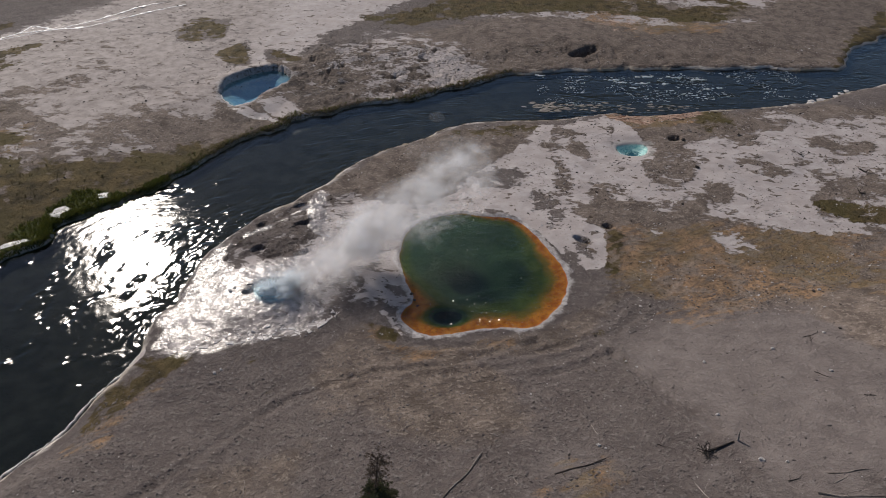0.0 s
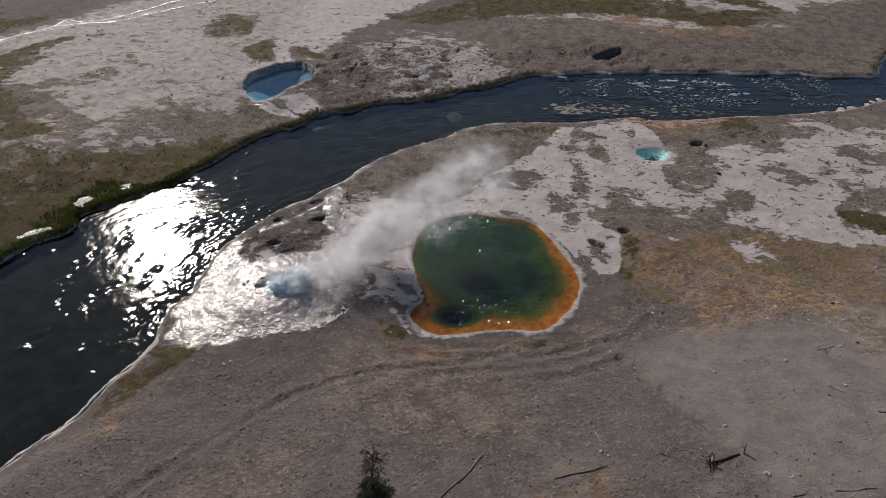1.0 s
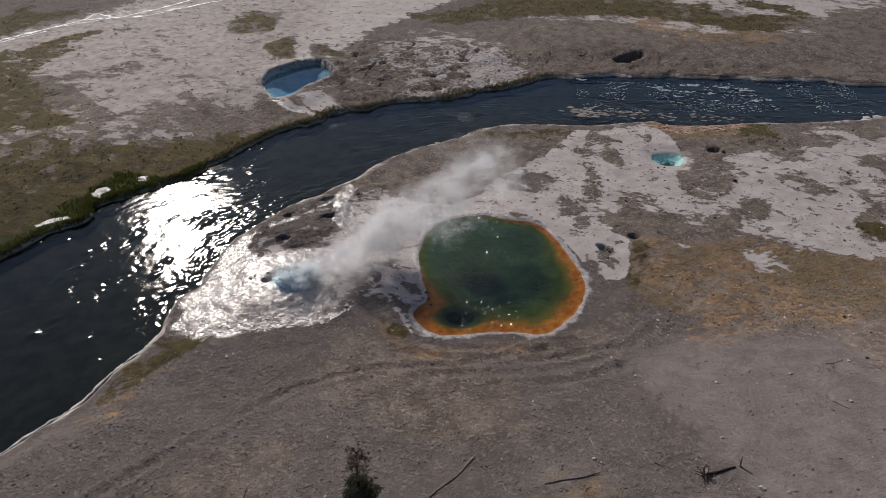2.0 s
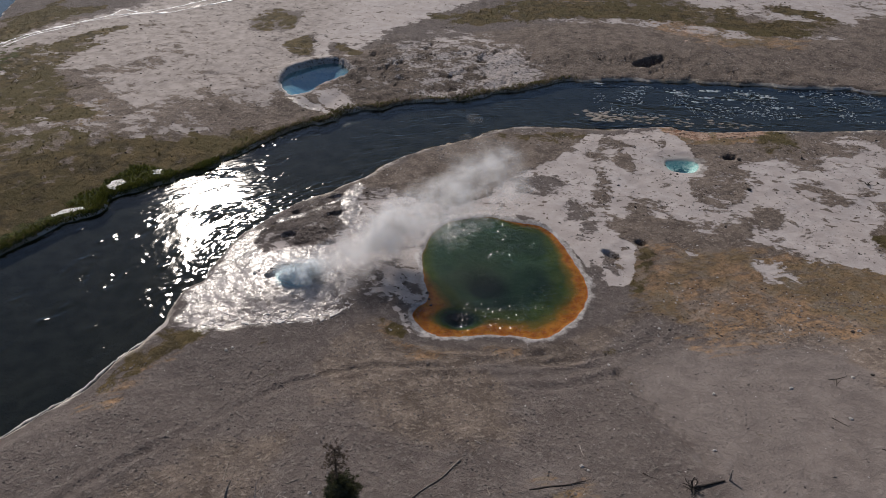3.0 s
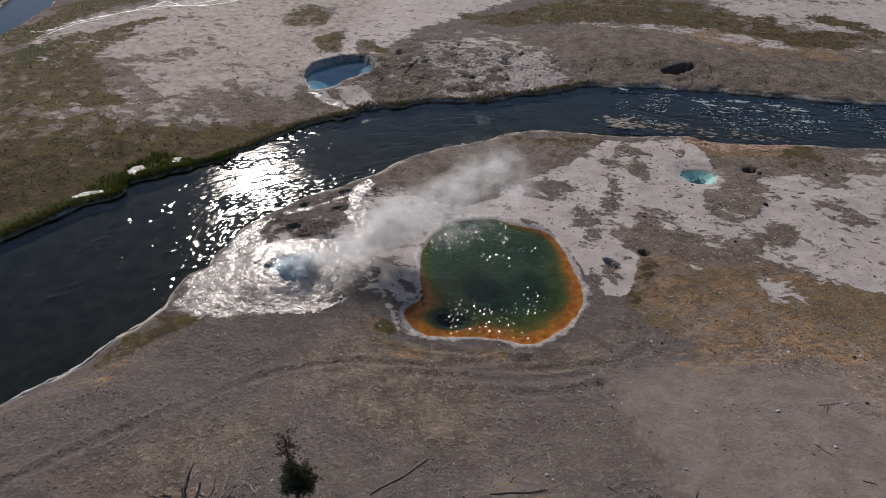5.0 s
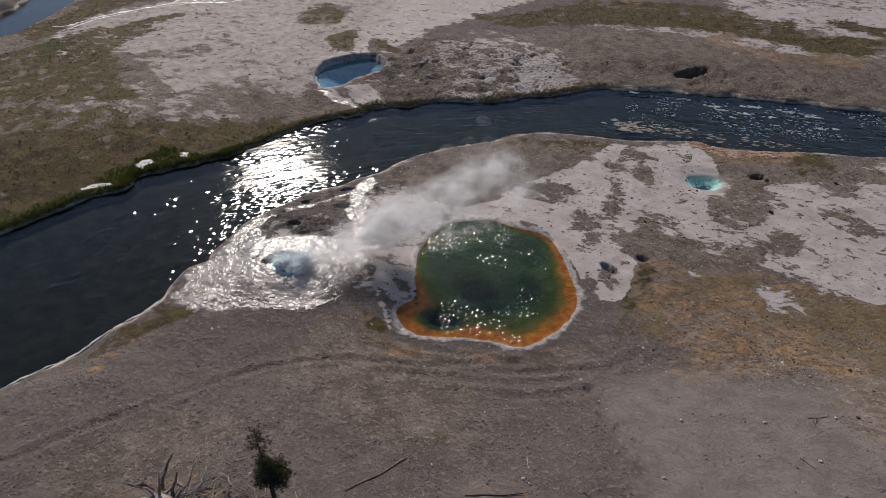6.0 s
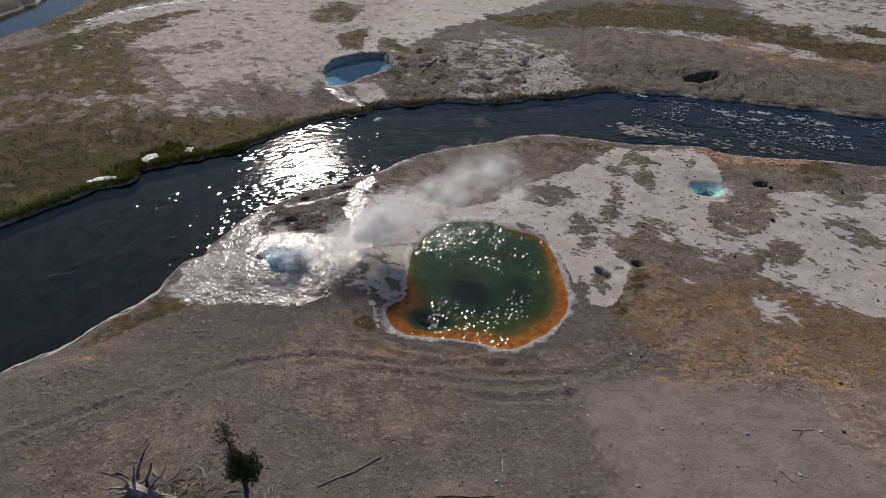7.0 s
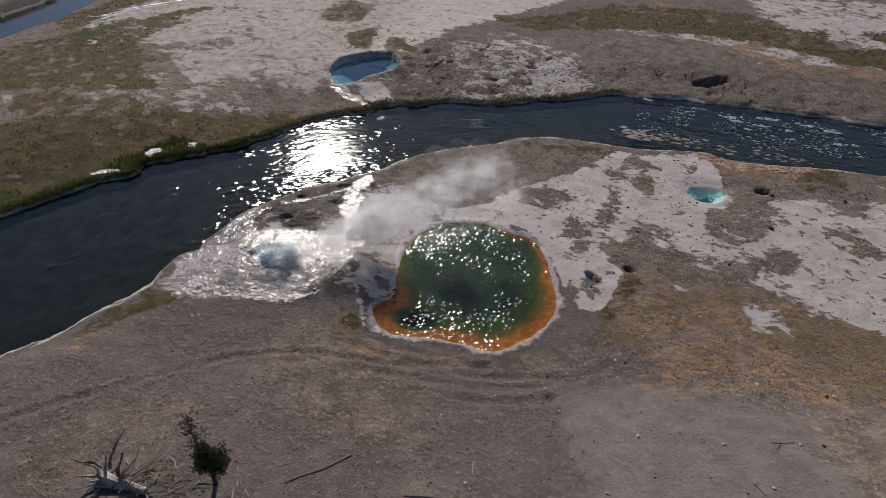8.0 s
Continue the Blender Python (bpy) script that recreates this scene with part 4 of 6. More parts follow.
# Warmth of the great pool: slow to rise over the broad front shelf, quick at the back.
inward = np.clip(-SPAN["pool"], 0, 9)
shelf = np.interp(PY, [38, 44, 50, 57], [4.2, 3.6, 2.2, 0.6]) * (1 - 0.4 * (1 - smooth(PX, -3, 2)) * smooth(PY, 44, 48))
covers["warmth"] = np.minimum(inward / shelf, 1.45) + 0.5 * smooth(PY, 43, 49) * (1 - smooth(PX, 1, 7)) + 0.9 * np.exp(-(np.hypot((PX - 3.0) / 1.25, PY - 46.8) / 2.6) ** 2) + 2.6 * np.exp(-(np.hypot((PX - 0.45) / 1.4, PY - 41.5) / 1.2) ** 4)
ground = tagged(sheet("ground", GX, GY, PZ, covers, ground_material()), "grey gravel, white sinter and brown turf of a geyser basin", "ground", kind="structure")


# ---- water ----
def water_material(name, tint, chop, gloss_rough=0.05, size=1.0):
    """Water over its bed: clear along the eye, mirror-like where it is met flat, with a fine ripple over its modelled waves."""
    k = Nodes(name)
    ripple = k.noise(4.0 / size, 2.0, 0.5, None, 0.4)
    gust = k.step(k.noise(0.35 / size, 3, 0.6), 0.40, 0.62)
    normal = k.bump(k.math("MULTIPLY", ripple, k.math("ADD", 0.4, gust)), chop, 1.0)
    fres = k.add("ShaderNodeFresnel", IOR=1.33, Normal=normal)
    deep = k.add("ShaderNodeBsdfTransparent", Color=(*tint, 1.0))
    shine = k.add("ShaderNodeBsdfGlossy", props={"distribution": "BECKMANN"}, Color=(1, 1, 1, 1), Roughness=gloss_rough, Normal=normal)
    return k.finish(k.add("ShaderNodeMixShader", i0=fres, i1=deep, i2=shine))


def flat(name, outline, z, material, label):
    bm = bmesh.new()
    face = bm.faces.new([bm.verts.new((x, y, z)) for x, y in outline])
    bmesh.ops.triangulate(bm, faces=[face])
    bmesh.ops.recalc_face_normals(bm, faces=bm.faces)
    if sum(f.normal.z for f in bm.faces) < 0:
        bmesh.ops.reverse_faces(bm, faces=bm.faces)
    mesh = bpy.data.meshes.new(name)
    bm.to_mesh(mesh)
    bm.free()
    mesh.materials.append(material)
    ob = new(name, mesh)
    ob.visible_shadow = False
    return tagged(ob, label, "water", kind="structure")


def swollen(outline, by):
    """The outline pushed outwards, to reach under the banks."""
    n, made = len(outline), []
    area = sum(ax * by_ - bx * ay for (ax, ay), (bx, by_) in zip(outline, outline[1:] + outline[:1]))
    for i in range(n):
        (ax, ay), (bx, by_) = outline[i - 1], outline[(i + 1) % n]
        dx, dy = bx - ax, by_ - ay
        far = math.hypot(dx, dy) or 1.0
        side = by if area > 0 else -by
        made.append((outline[i][0] + side * dy / far, outline[i][1] - side * dx / far))
    return made


river_water = water_material("river_water", (0.42, 0.47, 0.45), 0.004, 0.17)


def along(line, parts):
    """Points at those shares of a line's length."""
    far = [0.0]
    for a, b in zip(line, line[1:]):
        far.append(far[-1] + math.hypot(b[0] - a[0], b[1] - a[1]))
    steps = parts * far[-1]
    return np.stack([np.interp(steps, far, [p[0] for p in line]), np.interp(steps, far, [p[1] for p in line])], 1)


def wave_mesh(name, x, y, z, quads, material, label):
    mesh = bpy.data.meshes.new(name)
    mesh.vertices.add(x.size)
    mesh.vertices.foreach_set("co", np.stack([x.ravel(), y.ravel(), z.ravel()], 1).ravel())
    mesh.loops.add(quads.size)
    mesh.loops.foreach_set("vertex_index", quads.ravel())
    mesh.polygons.add(len(quads))
    mesh.polygons.foreach_set("loop_start", np.arange(len(quads)) * 4)
    mesh.polygons.foreach_set("use_smooth", np.ones(len(quads), bool))
    mesh.update(calc_edges=True)
    mesh.validate()
    mesh.materials.append(material)
    ob = new(name, mesh)
    ob.visible_shadow = False
    return tagged(ob, label, "water", kind="structure")


def river_sheet(near, far, material, label):
    """The river's surface, from under one bank to under the other, waved along its flow."""
    # Close rows along the stretch by the basin, wide ones beyond it.
    parts = np.concatenate([np.linspace(0, 0.20, 12, endpoint=False), np.linspace(0.20, 0.72, 1300, endpoint=False), np.linspace(0.72, 1, 14)])
    across = np.linspace(-0.07, 1.07, 150)
    one, two = along(near, parts), along(far, parts)
    grid = one[:, None] * (1 - across[None, :, None]) + two[:, None] * across[None, :, None]
    x, y = grid[..., 0], grid[..., 1]
    # Flow coordinates in metres: down the stream and across it.
    middle = 0.5 * (one + two)
    run = np.concatenate([[0.0], np.cumsum(np.hypot(*np.diff(middle, axis=0).T))])[:, None] + 0 * x
    side = across[None] * np.hypot(*(two - one).T)[:, None]
    bank = np.minimum(side, np.hypot(*(two - one).T)[:, None] - side)
    gust = smooth(grain(run / 3.6, side, 1.3, 4, 201) + 0.5 * (grain(run / 2.0, side, 5.0, 2, 202) - 0.5), 0.49, 0.67)
    reach = 1.0 - 0.52 * smooth(y, 54, 70) + 0.55 * smooth(x, 10, 18) * (1 - smooth(x, 50, 62)) - 0.4 * (1 - smooth(y, 26, 38))
    edge = (1 - smooth(side + 2.0 * (grain(run, side, 3.0, 2, 206) - 0.5), 1.2, 4.8)) * smooth(y, 34, 42) * (1 - smooth(y, 66, 74)) * (x < -8)
    force = (0.22 + 1.45 * gust) * reach + 1.25 * edge * (1 - 0.3 * smooth(y, 54, 64))
    z = 0.060 * (grain(run / 1.5, side, 1.05, 1, 203) - 0.5) + 0.062 * (grain(run / 1.35 + 0.5 * side, side, 0.58, 1, 204) - 0.5) + 0.042 * (grain(run / 1.2 - 0.4 * side, side, 0.36, 1, 205) - 0.5)
    z = z * force * smooth(bank, -0.8, 0.6)
    rows, wide = x.shape
    i = (np.arange(rows - 1)[:, None] * wide + np.arange(wide - 1)[None]).ravel()
    quads = np.stack([i, i + 1, i + wide + 1, i + wide], 1)[:, ::-1]
    return wave_mesh("river", x, y, z, quads, material, label)


def rippled(name, ring, level, step, height_of, material, label):
    """A pool's surface as a fine net inside its outline."""
    xs = np.arange(min(p[0] for p in ring) - step, max(p[0] for p in ring) + 2 * step, step)
    ys = np.arange(min(p[1] for p in ring) - step, max(p[1] for p in ring) + 2 * step, step)
    x, y = np.meshgrid(xs, ys)
    inside = signed(x.ravel(), y.ravel(), ring).reshape(x.shape) < 0.35
    i = np.arange(x.size).reshape(x.shape)
    keep = inside[:-1, :-1] & inside[1:, :-1] & inside[:-1, 1:] & inside[1:, 1:]
    quads = np.stack([i[:-1, :-1][keep], i[:-1, 1:][keep], i[1:, 1:][keep], i[1:, :-1][keep]], 1)
    used, back = np.unique(quads, return_inverse=True)
    x, y = x.ravel()[used], y.ravel()[used]
    return wave_mesh(name, x, y, level + height_of(x, y), back.reshape(quads.shape), material, label)


def pool_ripples(x, y):
    """Smooth over the upwelling and the throat; ripples that spread to the rim and to the sunlit side."""
    off = np.hypot(0.8 * (x - 2.9), y - 46.6) + 3.0 * (grain(x, y, 2.5, 3, 211) - 0.5)
    open_side = np.maximum(smooth(x, -1.5, 1.5), smooth(y, 48, 52))
    band = smooth(grain(x + 0.6 * y, y - 0.3 * x, 2.6, 3, 212), 0.38, 0.62)
    force = smooth(off, 1.8, 3.8) * open_side * (0.38 + 0.80 * band)
    return force * (0.095 * (grain(x, 1.1 * y, 0.22, 1, 213) - 0.5) + 0.078 * (grain(x + 0.4 * y, 1.3 * y, 0.46, 1, 214) - 0.5))


river_sheet(NEAR_BANK, FAR_BANK, river_water, "dark rippled river with sun glitter between sinter banks")
flat("river_bend", swollen(BEND, 1.2), 0.0, river_water, "smooth far bend of the river reflecting sky")
rippled("hot_spring_pool", POOL_RING, HOT_LEVEL, 0.072, pool_ripples, water_material("pool_water", (0.72, 0.86, 0.74), 0.002, 0.17, 0.5), "clear green hot spring pool with orange bacterial rim")
flat("far_pool", swollen(FAR_RING, 0.2), FAR_LEVEL, water_material("far_water", (0.5, 0.75, 0.85), 0.002), "still blue spring pool on the far bank")
flat("turquoise_pool", swollen(BLUE_RING, 0.15), BLUE_LEVEL, water_material("blue_water", (0.88, 1.0, 1.0), 0.002), "small turquoise spring in a white dish")


# ---- shaping ----
def part(name, bm, material, parent=None, label="", smooth_shade=False):
    """Link a bmesh as one mesh object, under its thing if it has one."""
    mesh = bpy.data.meshes.new(name)
    bm.to_mesh(mesh)
    bm.free()
    mesh.materials.append(material)
    if smooth_shade:
        mesh.polygons.foreach_set("use_smooth", [True] * len(mesh.polygons))
    ob = new(name, mesh)
    if parent:
        ob.parent = parent
    return tagged(ob, label)


def base_of(name, x, y, z, turn=0.0):
    ob = new(name)
    ob.matrix_basis = pose(x, y, z, 0, 0, turn)
    return ob


def ground_at(x, y):
    """Height of the ground sheet under a place."""
    i = int(np.clip(np.searchsorted(GX, x) - 1, 0, len(GX) - 2))
    j = int(np.clip(np.searchsorted(GY, y) - 1, 0, len(GY) - 2))
    u, v = (x - GX[i]) / (GX[i + 1] - GX[i]), (y - GY[j]) / (GY[j + 1] - GY[j])
    z = PZ.reshape(len(GY), len(GX))
    return float((z[j, i] * (1 - u) + z[j, i + 1] * u) * (1 - v) + (z[j + 1, i] * (1 - u) + z[j + 1, i + 1] * u) * v)


def cover_at(name, x, y):
    i, j = int(np.clip(np.searchsorted(GX, x), 0, len(GX) - 1)), int(np.clip(np.searchsorted(GY, y), 0, len(GY) - 1))
    values = COVER[name] if name in COVER else SPAN[name]
    return float(values[j * len(GX) + i])


def limb(bm, points, radii, sides=7, knots=0.0):
    """A tapered round limb through the points, closed at its ends."""
    points = [Vector(p) for p in points]
    rings = []
    for n, p in enumerate(points):
        way = (points[min(n + 1, len(points) - 1)] - points[max(n - 1, 0)]).normalized()
        a = way.orthogonal().normalized()
        b = way.cross(a)
        ring = []
        for s in range(sides):
            t = 2 * math.pi * s / sides
            r = radii[n] * (1 + knots * random.uniform(-1, 1))
            ring.append(bm.verts.new(p + a * (math.cos(t) * r) + b * (math.sin(t) * r)))
        rings.append(ring)
    for one, two in zip(rings, rings[1:]):
        for s in range(sides):
            bm.faces.new((one[s], one[(s + 1) % sides], two[(s + 1) % sides], two[s]))
    bm.faces.new(rings[0][::-1])
    bm.faces.new(rings[-1])


def crooked(start, way, length, bend=0.25, steps=5, sag=0.0):
    """Points along a bent branch."""
    p, way, made = Vector(start), Vector(way).normalized(), [Vector(start)]
    for _ in range(steps):
        way = (way + Vector((random.uniform(-bend, bend), random.uniform(-bend, bend), random.uniform(-bend, bend) - sag))).normalized()
        p = p + way * (length / steps)
        made.append(p.copy())
    return made


def tapered(n, first, last):
    return [first + (last - first) * i / (n - 1) for i in range(n)]


def lump(bm, place, size, seed, detail=1, rough=0.35, flat_foot=False):
    """An uneven stone-like lump."""
    made = bmesh.ops.create_icosphere(bm, subdivisions=detail, radius=1.0)["verts"]
    for v in made:
        k = 1 + rough * noise.noise(v.co * 1.7 + Vector((seed * 3.1, seed * 1.7, seed)))
        v.co = Vector((v.co.x * size[0] * k, v.co.y * size[1] * k, v.co.z * size[2] * k))
        if flat_foot and v.co.z < -0.3 * size[2]:
            v.co.z = -0.3 * size[2]
        v.co += Vector(place)
    return made


# ---- plain materials of the things ----
def wood_material(name, dark, light, grain_size=5.0):
    k = Nodes(name)
    where = k.add("ShaderNodeTexCoord", 3)
    worn, fibre = k.wide(1.2, 4, 0.6, where), k.wide(grain_size, 5, 0.7, where)
    colour = k.mix(worn, dark, light)
    colour = k.mix(k.math("MULTIPLY", k.step(fibre, 0.55, 1.0), 0.6), colour, tuple(c * 0.35 for c in dark))
    return k.solid(colour, 0.85, k.bump(fibre, 0.02, 0.6))


bleached = wood_material("bleached_wood", (0.20, 0.17, 0.145), (0.46, 0.41, 0.37))
grey_wood = wood_material("weathered_wood", (0.095, 0.078, 0.066), (0.27, 0.23, 0.20))
charred = wood_material("dark_wood", (0.022, 0.018, 0.016), (0.075, 0.060, 0.050))
bark = wood_material("pine_bark", (0.045, 0.034, 0.026), (0.11, 0.085, 0.065), 9.0)


def leaf_material(name, one, two):
    k = Nodes(name)
    tone = k.add("ShaderNodeNewGeometry", 8)
    colour = k.mix(tone, one, two)
    lit = k.add("ShaderNodeMixShader", i0=0.4, i1=k.add("ShaderNodeBsdfDiffuse", Color=colour), i2=k.add("ShaderNodeBsdfTranslucent", Color=colour))
    return k.finish(k.add("ShaderNodeMixShader", i0=0.04, i1=lit, i2=k.add("ShaderNodeBsdfGlossy", Roughness=0.5)))


needles = leaf_material("pine_needles", (0.020, 0.026, 0.010), (0.070, 0.070, 0.026))
dry_needles = leaf_material("dry_needles", (0.040, 0.028, 0.018), (0.105, 0.074, 0.048))
sedge_green = leaf_material("green_sedge", (0.030, 0.042, 0.008), (0.120, 0.125, 0.022))
sedge_dry = leaf_material("dry_sedge", (0.080, 0.064, 0.032), (0.240, 0.195, 0.110))


def stone_material(name, dark, light, rough=0.9, gloss=0.2):
    k = Nodes(name)
    where, own = k.add("ShaderNodeTexCoord", 3), k.add("ShaderNodeNewGeometry", 8)
    speck, stain = k.wide(9.0, 5, 0.7, where), k.wide(1.7, 4, 0.6, where)
    tone = k.math("ADD", k.math("MULTIPLY", own, 0.5), k.math("MULTIPLY", stain, 0.5))
    colour = k.mix(k.math("MULTIPLY", k.step(speck, 0.6, 1.0), 0.4), k.mix(tone, dark, light), dark)
    return k.solid(colour, rough, k.bump(speck, 0.03, 0.7), gloss)


clod_mat = stone_material("gravel_clods", (0.112, 0.094, 0.087), (0.190, 0.163, 0.151))
pale_stone = stone_material("pale_stone", (0.26, 0.235, 0.225), (0.55, 0.52, 0.50))
tan_stone = stone_material("tan_river_stone", (0.085, 0.068, 0.052), (0.23, 0.195, 0.16), 0.5, 0.4)
dark_stone = stone_material("dark_stone", (0.020, 0.017, 0.015), (0.070, 0.058, 0.050))

# ---- the geyser on its terrace ----
geyser = tagged(base_of("geyser", VENT[0], VENT[1], ground_at(*VENT)), "boiling geyser with pale blue water dome on scaly white sinter", "geyser")


def foam_material(name, colour, gloss_rough):
    k = Nodes(name)
    froth = k.wide(3.0, 6, 0.7)
    shade = k.mix(froth, colour, (0.80, 0.88, 0.92))
    normal = k.bump(froth, 0.12, 0.8)
    glow = k.add("ShaderNodeMixShader", i0=0.7, i1=k.add("ShaderNodeBsdfDiffuse", Color=shade, Normal=normal), i2=k.add("ShaderNodeBsdfTranslucent", Color=shade, Normal=normal))
    return k.finish(k.add("ShaderNodeMixShader", i0=0.06, i1=glow, i2=k.add("ShaderNodeBsdfGlossy", Roughness=gloss_rough, Normal=normal)))


random.seed(11)
boil = foam_material("boiling_water", (0.86, 0.93, 0.96), 0.2)
bm = bmesh.new()
lump(bm, (0, 0, 0.25), (1.25, 1.05, 0.5), 4, 4, 0.35)
lump(bm, (0.75, 0.25, 0.45), (0.75, 0.7, 0.45), 7, 3, 0.4)
lump(bm, (-0.5, -0.35, 0.4), (0.6, 0.55, 0.40), 9, 3, 0.4)
part("water_dome", bm, boil, geyser, "pale blue surging water", True)
bm = bmesh.new()
for n in range(70):
    a, r = random.uniform(0, 6.28), abs(random.gauss(0.7, 0.55))
    q = random.uniform(0.02, 0.07)
    lump(bm, (r * math.cos(a), r * math.sin(a), 0.75 + abs(random.gauss(0.2, 0.3))), (q, q, q * 1.4), n, 1, 0.2)
tagged(part("splash_drops", bm, boil, geyser, "white splashing drops"), kind="stuff")
basin_water = water_material("vent_water", (0.75, 0.95, 1.0), 0.02, 0.06, 0.4)
bm = bmesh.new()
bm.faces.new([bm.verts.new(((1.9 + 0.25 * math.sin(3 * t)) * math.cos(t), (1.35 + 0.2 * math.cos(2 * t)) * math.sin(t), 0.42)) for t in [6.2832 * i / 40 for i in range(40)]])
part("basin_water", bm, basin_water, geyser, "turquoise water filling the vent").visible_shadow = False
# Broken scarp behind the vent, and slabs along the terrace's foot.
bm = bmesh.new()
for n in range(14):
    a = radians(60 + 9 * n)
    x, y = 2.5 * math.cos(a) + random.uniform(-0.1, 0.1), 1.85 * math.sin(a) + random.uniform(-0.1, 0.1)
    z = ground_at(VENT[0] + x, VENT[1] + y) - ground_at(*VENT)
    lump(bm, (x, y, z + 0.05), (0.42, 0.22, random.uniform(0.16, 0.30)), n + 30, 2, 0.5)
part("scarp", bm, stone_material("wet_scarp", (0.14, 0.12, 0.11), (0.34, 0.31, 0.29), 0.4, 0.5), geyser, "dark broken rim behind the vent")


def wet_sinter_material():
    k = Nodes("wet_sinter")
    mid, fine = k.wide(0.55, 6, 0.62), k.wide(2.6, 6, 0.68)
    colour = k.mix(mid, (0.36, 0.325, 0.315), (0.52, 0.485, 0.475))
    colour = k.mix(k.math("MULTIPLY", k.step(fine, 0.5, 0.95), 0.6), colour, (0.26, 0.225, 0.21))
    body = k.add("ShaderNodeBsdfPrincipled", Base_Color=colour, Roughness=0.7, Normal=k.bump(fine, 0.05, 0.8))
    wrinkle = k.bump(k.noise(3.2, 2.0, 0.6, None, 0.6), 0.13, 1.0)
    film = k.add("ShaderNodeBsdfGlossy", props={"distribution": "BECKMANN"}, Roughness=0.25, Normal=wrinkle)
    return k.finish(k.add("ShaderNodeMixShader", i0=k.math("MULTIPLY", k.add("ShaderNodeFresnel", IOR=1.45, Normal=wrinkle), 0.5), i1=body, i2=film))


slab_mat = wet_sinter_material()
# The terrace's foot has cracked into uneven plates, a hand's width apart.
SLAB_FOOT = [(-22.3, 37.1), (-20.0, 37.2), (-18.1, 37.6), (-16.7, 38.0), (-14.2, 38.2), (-12.0, 38.7), (-10.5, 40.1), (-9.4, 41.6)]
foot_line = rounded(SLAB_FOOT, False, 6)
knots = {}
for i, p in enumerate(foot_line):
    for j in range(5):
        ragged_foot = random.uniform(-0.35, 0.15) if j == 0 else random.uniform(-0.2, 0.2)
        knots[i, j] = Vector((p.x + random.uniform(-0.3, 0.3) - 0.15 * j, p.y + 0.42 * j + ragged_foot, 0))
for i in range(len(foot_line) - 1):
    for j in range(4):
        if random.random() < 0.22 + 0.18 * j:
            continue
        corners = [knots[i, j], knots[i + 1, j], knots[i + 1, j + 1], knots[i, j + 1]]
        middle = sum(corners, Vector()) / 4
        level = ground_at(middle.x, middle.y) + random.uniform(-0.03, 0.035)
        tilt_x, tilt_y = random.uniform(-0.06, 0.06), random.uniform(-0.06, 0.06)
        outline = []
        for c, d in zip(corners, corners[1:] + corners[:1]):
            for u in (0.0, 0.35, 0.7):
                q = c.lerp(d, u)
                q = middle + (q - middle) * (1.0 + random.uniform(-0.14, 0.06))
                outline.append(q)
        bm = bmesh.new()
        low, high, top = [], [], []
        for q in outline:
            off = q - middle
            z = level + tilt_x * off.x + tilt_y * off.y - middle.z
            low.append(bm.verts.new((off.x, off.y, -0.3)))
            high.append(bm.verts.new((off.x, off.y, z - level - 0.03)))
            top.append(bm.verts.new((off.x * 0.9, off.y * 0.9, z - level)))
        n = len(outline)
        for s in range(n):
            r = (s + 1) % n
            bm.faces.new((low[s], low[r], high[r], high[s]))
            bm.faces.new((high[s], high[r], top[r], top[s]))
        bm.faces.new(top)
        plate = part("sinter_slab", bm, slab_mat, geyser)
        plate.matrix_basis = pose(middle.x - VENT[0], middle.y - VENT[1], level - ground_at(*VENT))


# ---- crusts of sinter at the waterlines ----
def rim(name, line, wide, high, level, label, seed, material=None):
    """A low uneven crust along a shore."""
    rng = random.Random(seed)
    bm = bmesh.new()
    before = None
    for n, p in enumerate(line):
        ahead = (line[min(n + 1, len(line) - 1)] - line[max(n - 1, 0)]).normalized()
        side = Vector((-ahead.y, ahead.x))
        w = wide * (0.25 + 1.2 * noise.noise(Vector((p.x * 0.9, p.y * 0.9, seed))) ** 2 * 4 + rng.uniform(0, 0.4))
        shift = rng.uniform(-0.25, 0.25) * wide
        z = level if level is not None else max(ground_at(p.x, p.y), 0.0)
        row = [bm.verts.new((p.x + side.x * (shift + u * w), p.y + side.y * (shift + u * w), z + q)) for u, q in ((-0.6, -0.25), (-0.45, high * 0.7), (0.0, high * rng.uniform(0.8, 1.2)), (0.45, high * 0.6), (0.6, -0.25))]
        if before:
            for a in range(4):
                bm.faces.new((before[a], before[a + 1], row[a + 1], row[a]))
        before = row
    return tagged(part(name, bm, material or rim_mat, None, "", True), label, "crust", kind="structure")


# Near-white, standing in for sun glint on the wet runoff threads.
runoff_glint_mat = stone_material("runoff_glint", (0.50, 0.48, 0.47), (0.78, 0.77, 0.77), 0.35, 0.5)
rim_mat = stone_material("rim_crust", (0.36, 0.335, 0.315), (0.66, 0.63, 0.61), 0.7, 0.3)
hot_line = rounded(HOT_POOL, True, 8)
turn = 29 * 8
rim("pool_crust", [p + (p - Vector((4.0, 47.0))).normalized() * 0.42 for p in (hot_line[turn:] + hot_line)[: 8 * 15]], 0.20, 0.06, HOT_LEVEL + 0.06, "white sinter crust edging the hot pool", 3)
far_ring = rounded(FAR_POOL, True, 8)
rim("far_pool_crust", far_ring[8 * 11: 8 * 15], 0.24, 0.05, FAR_LEVEL, "white crust edging the blue far pool", 4)
rim("far_pool_crust", far_ring[8 * 6: 8 * 10], 0.14, 0.04, FAR_LEVEL, "white crust edging the blue far pool", 5)
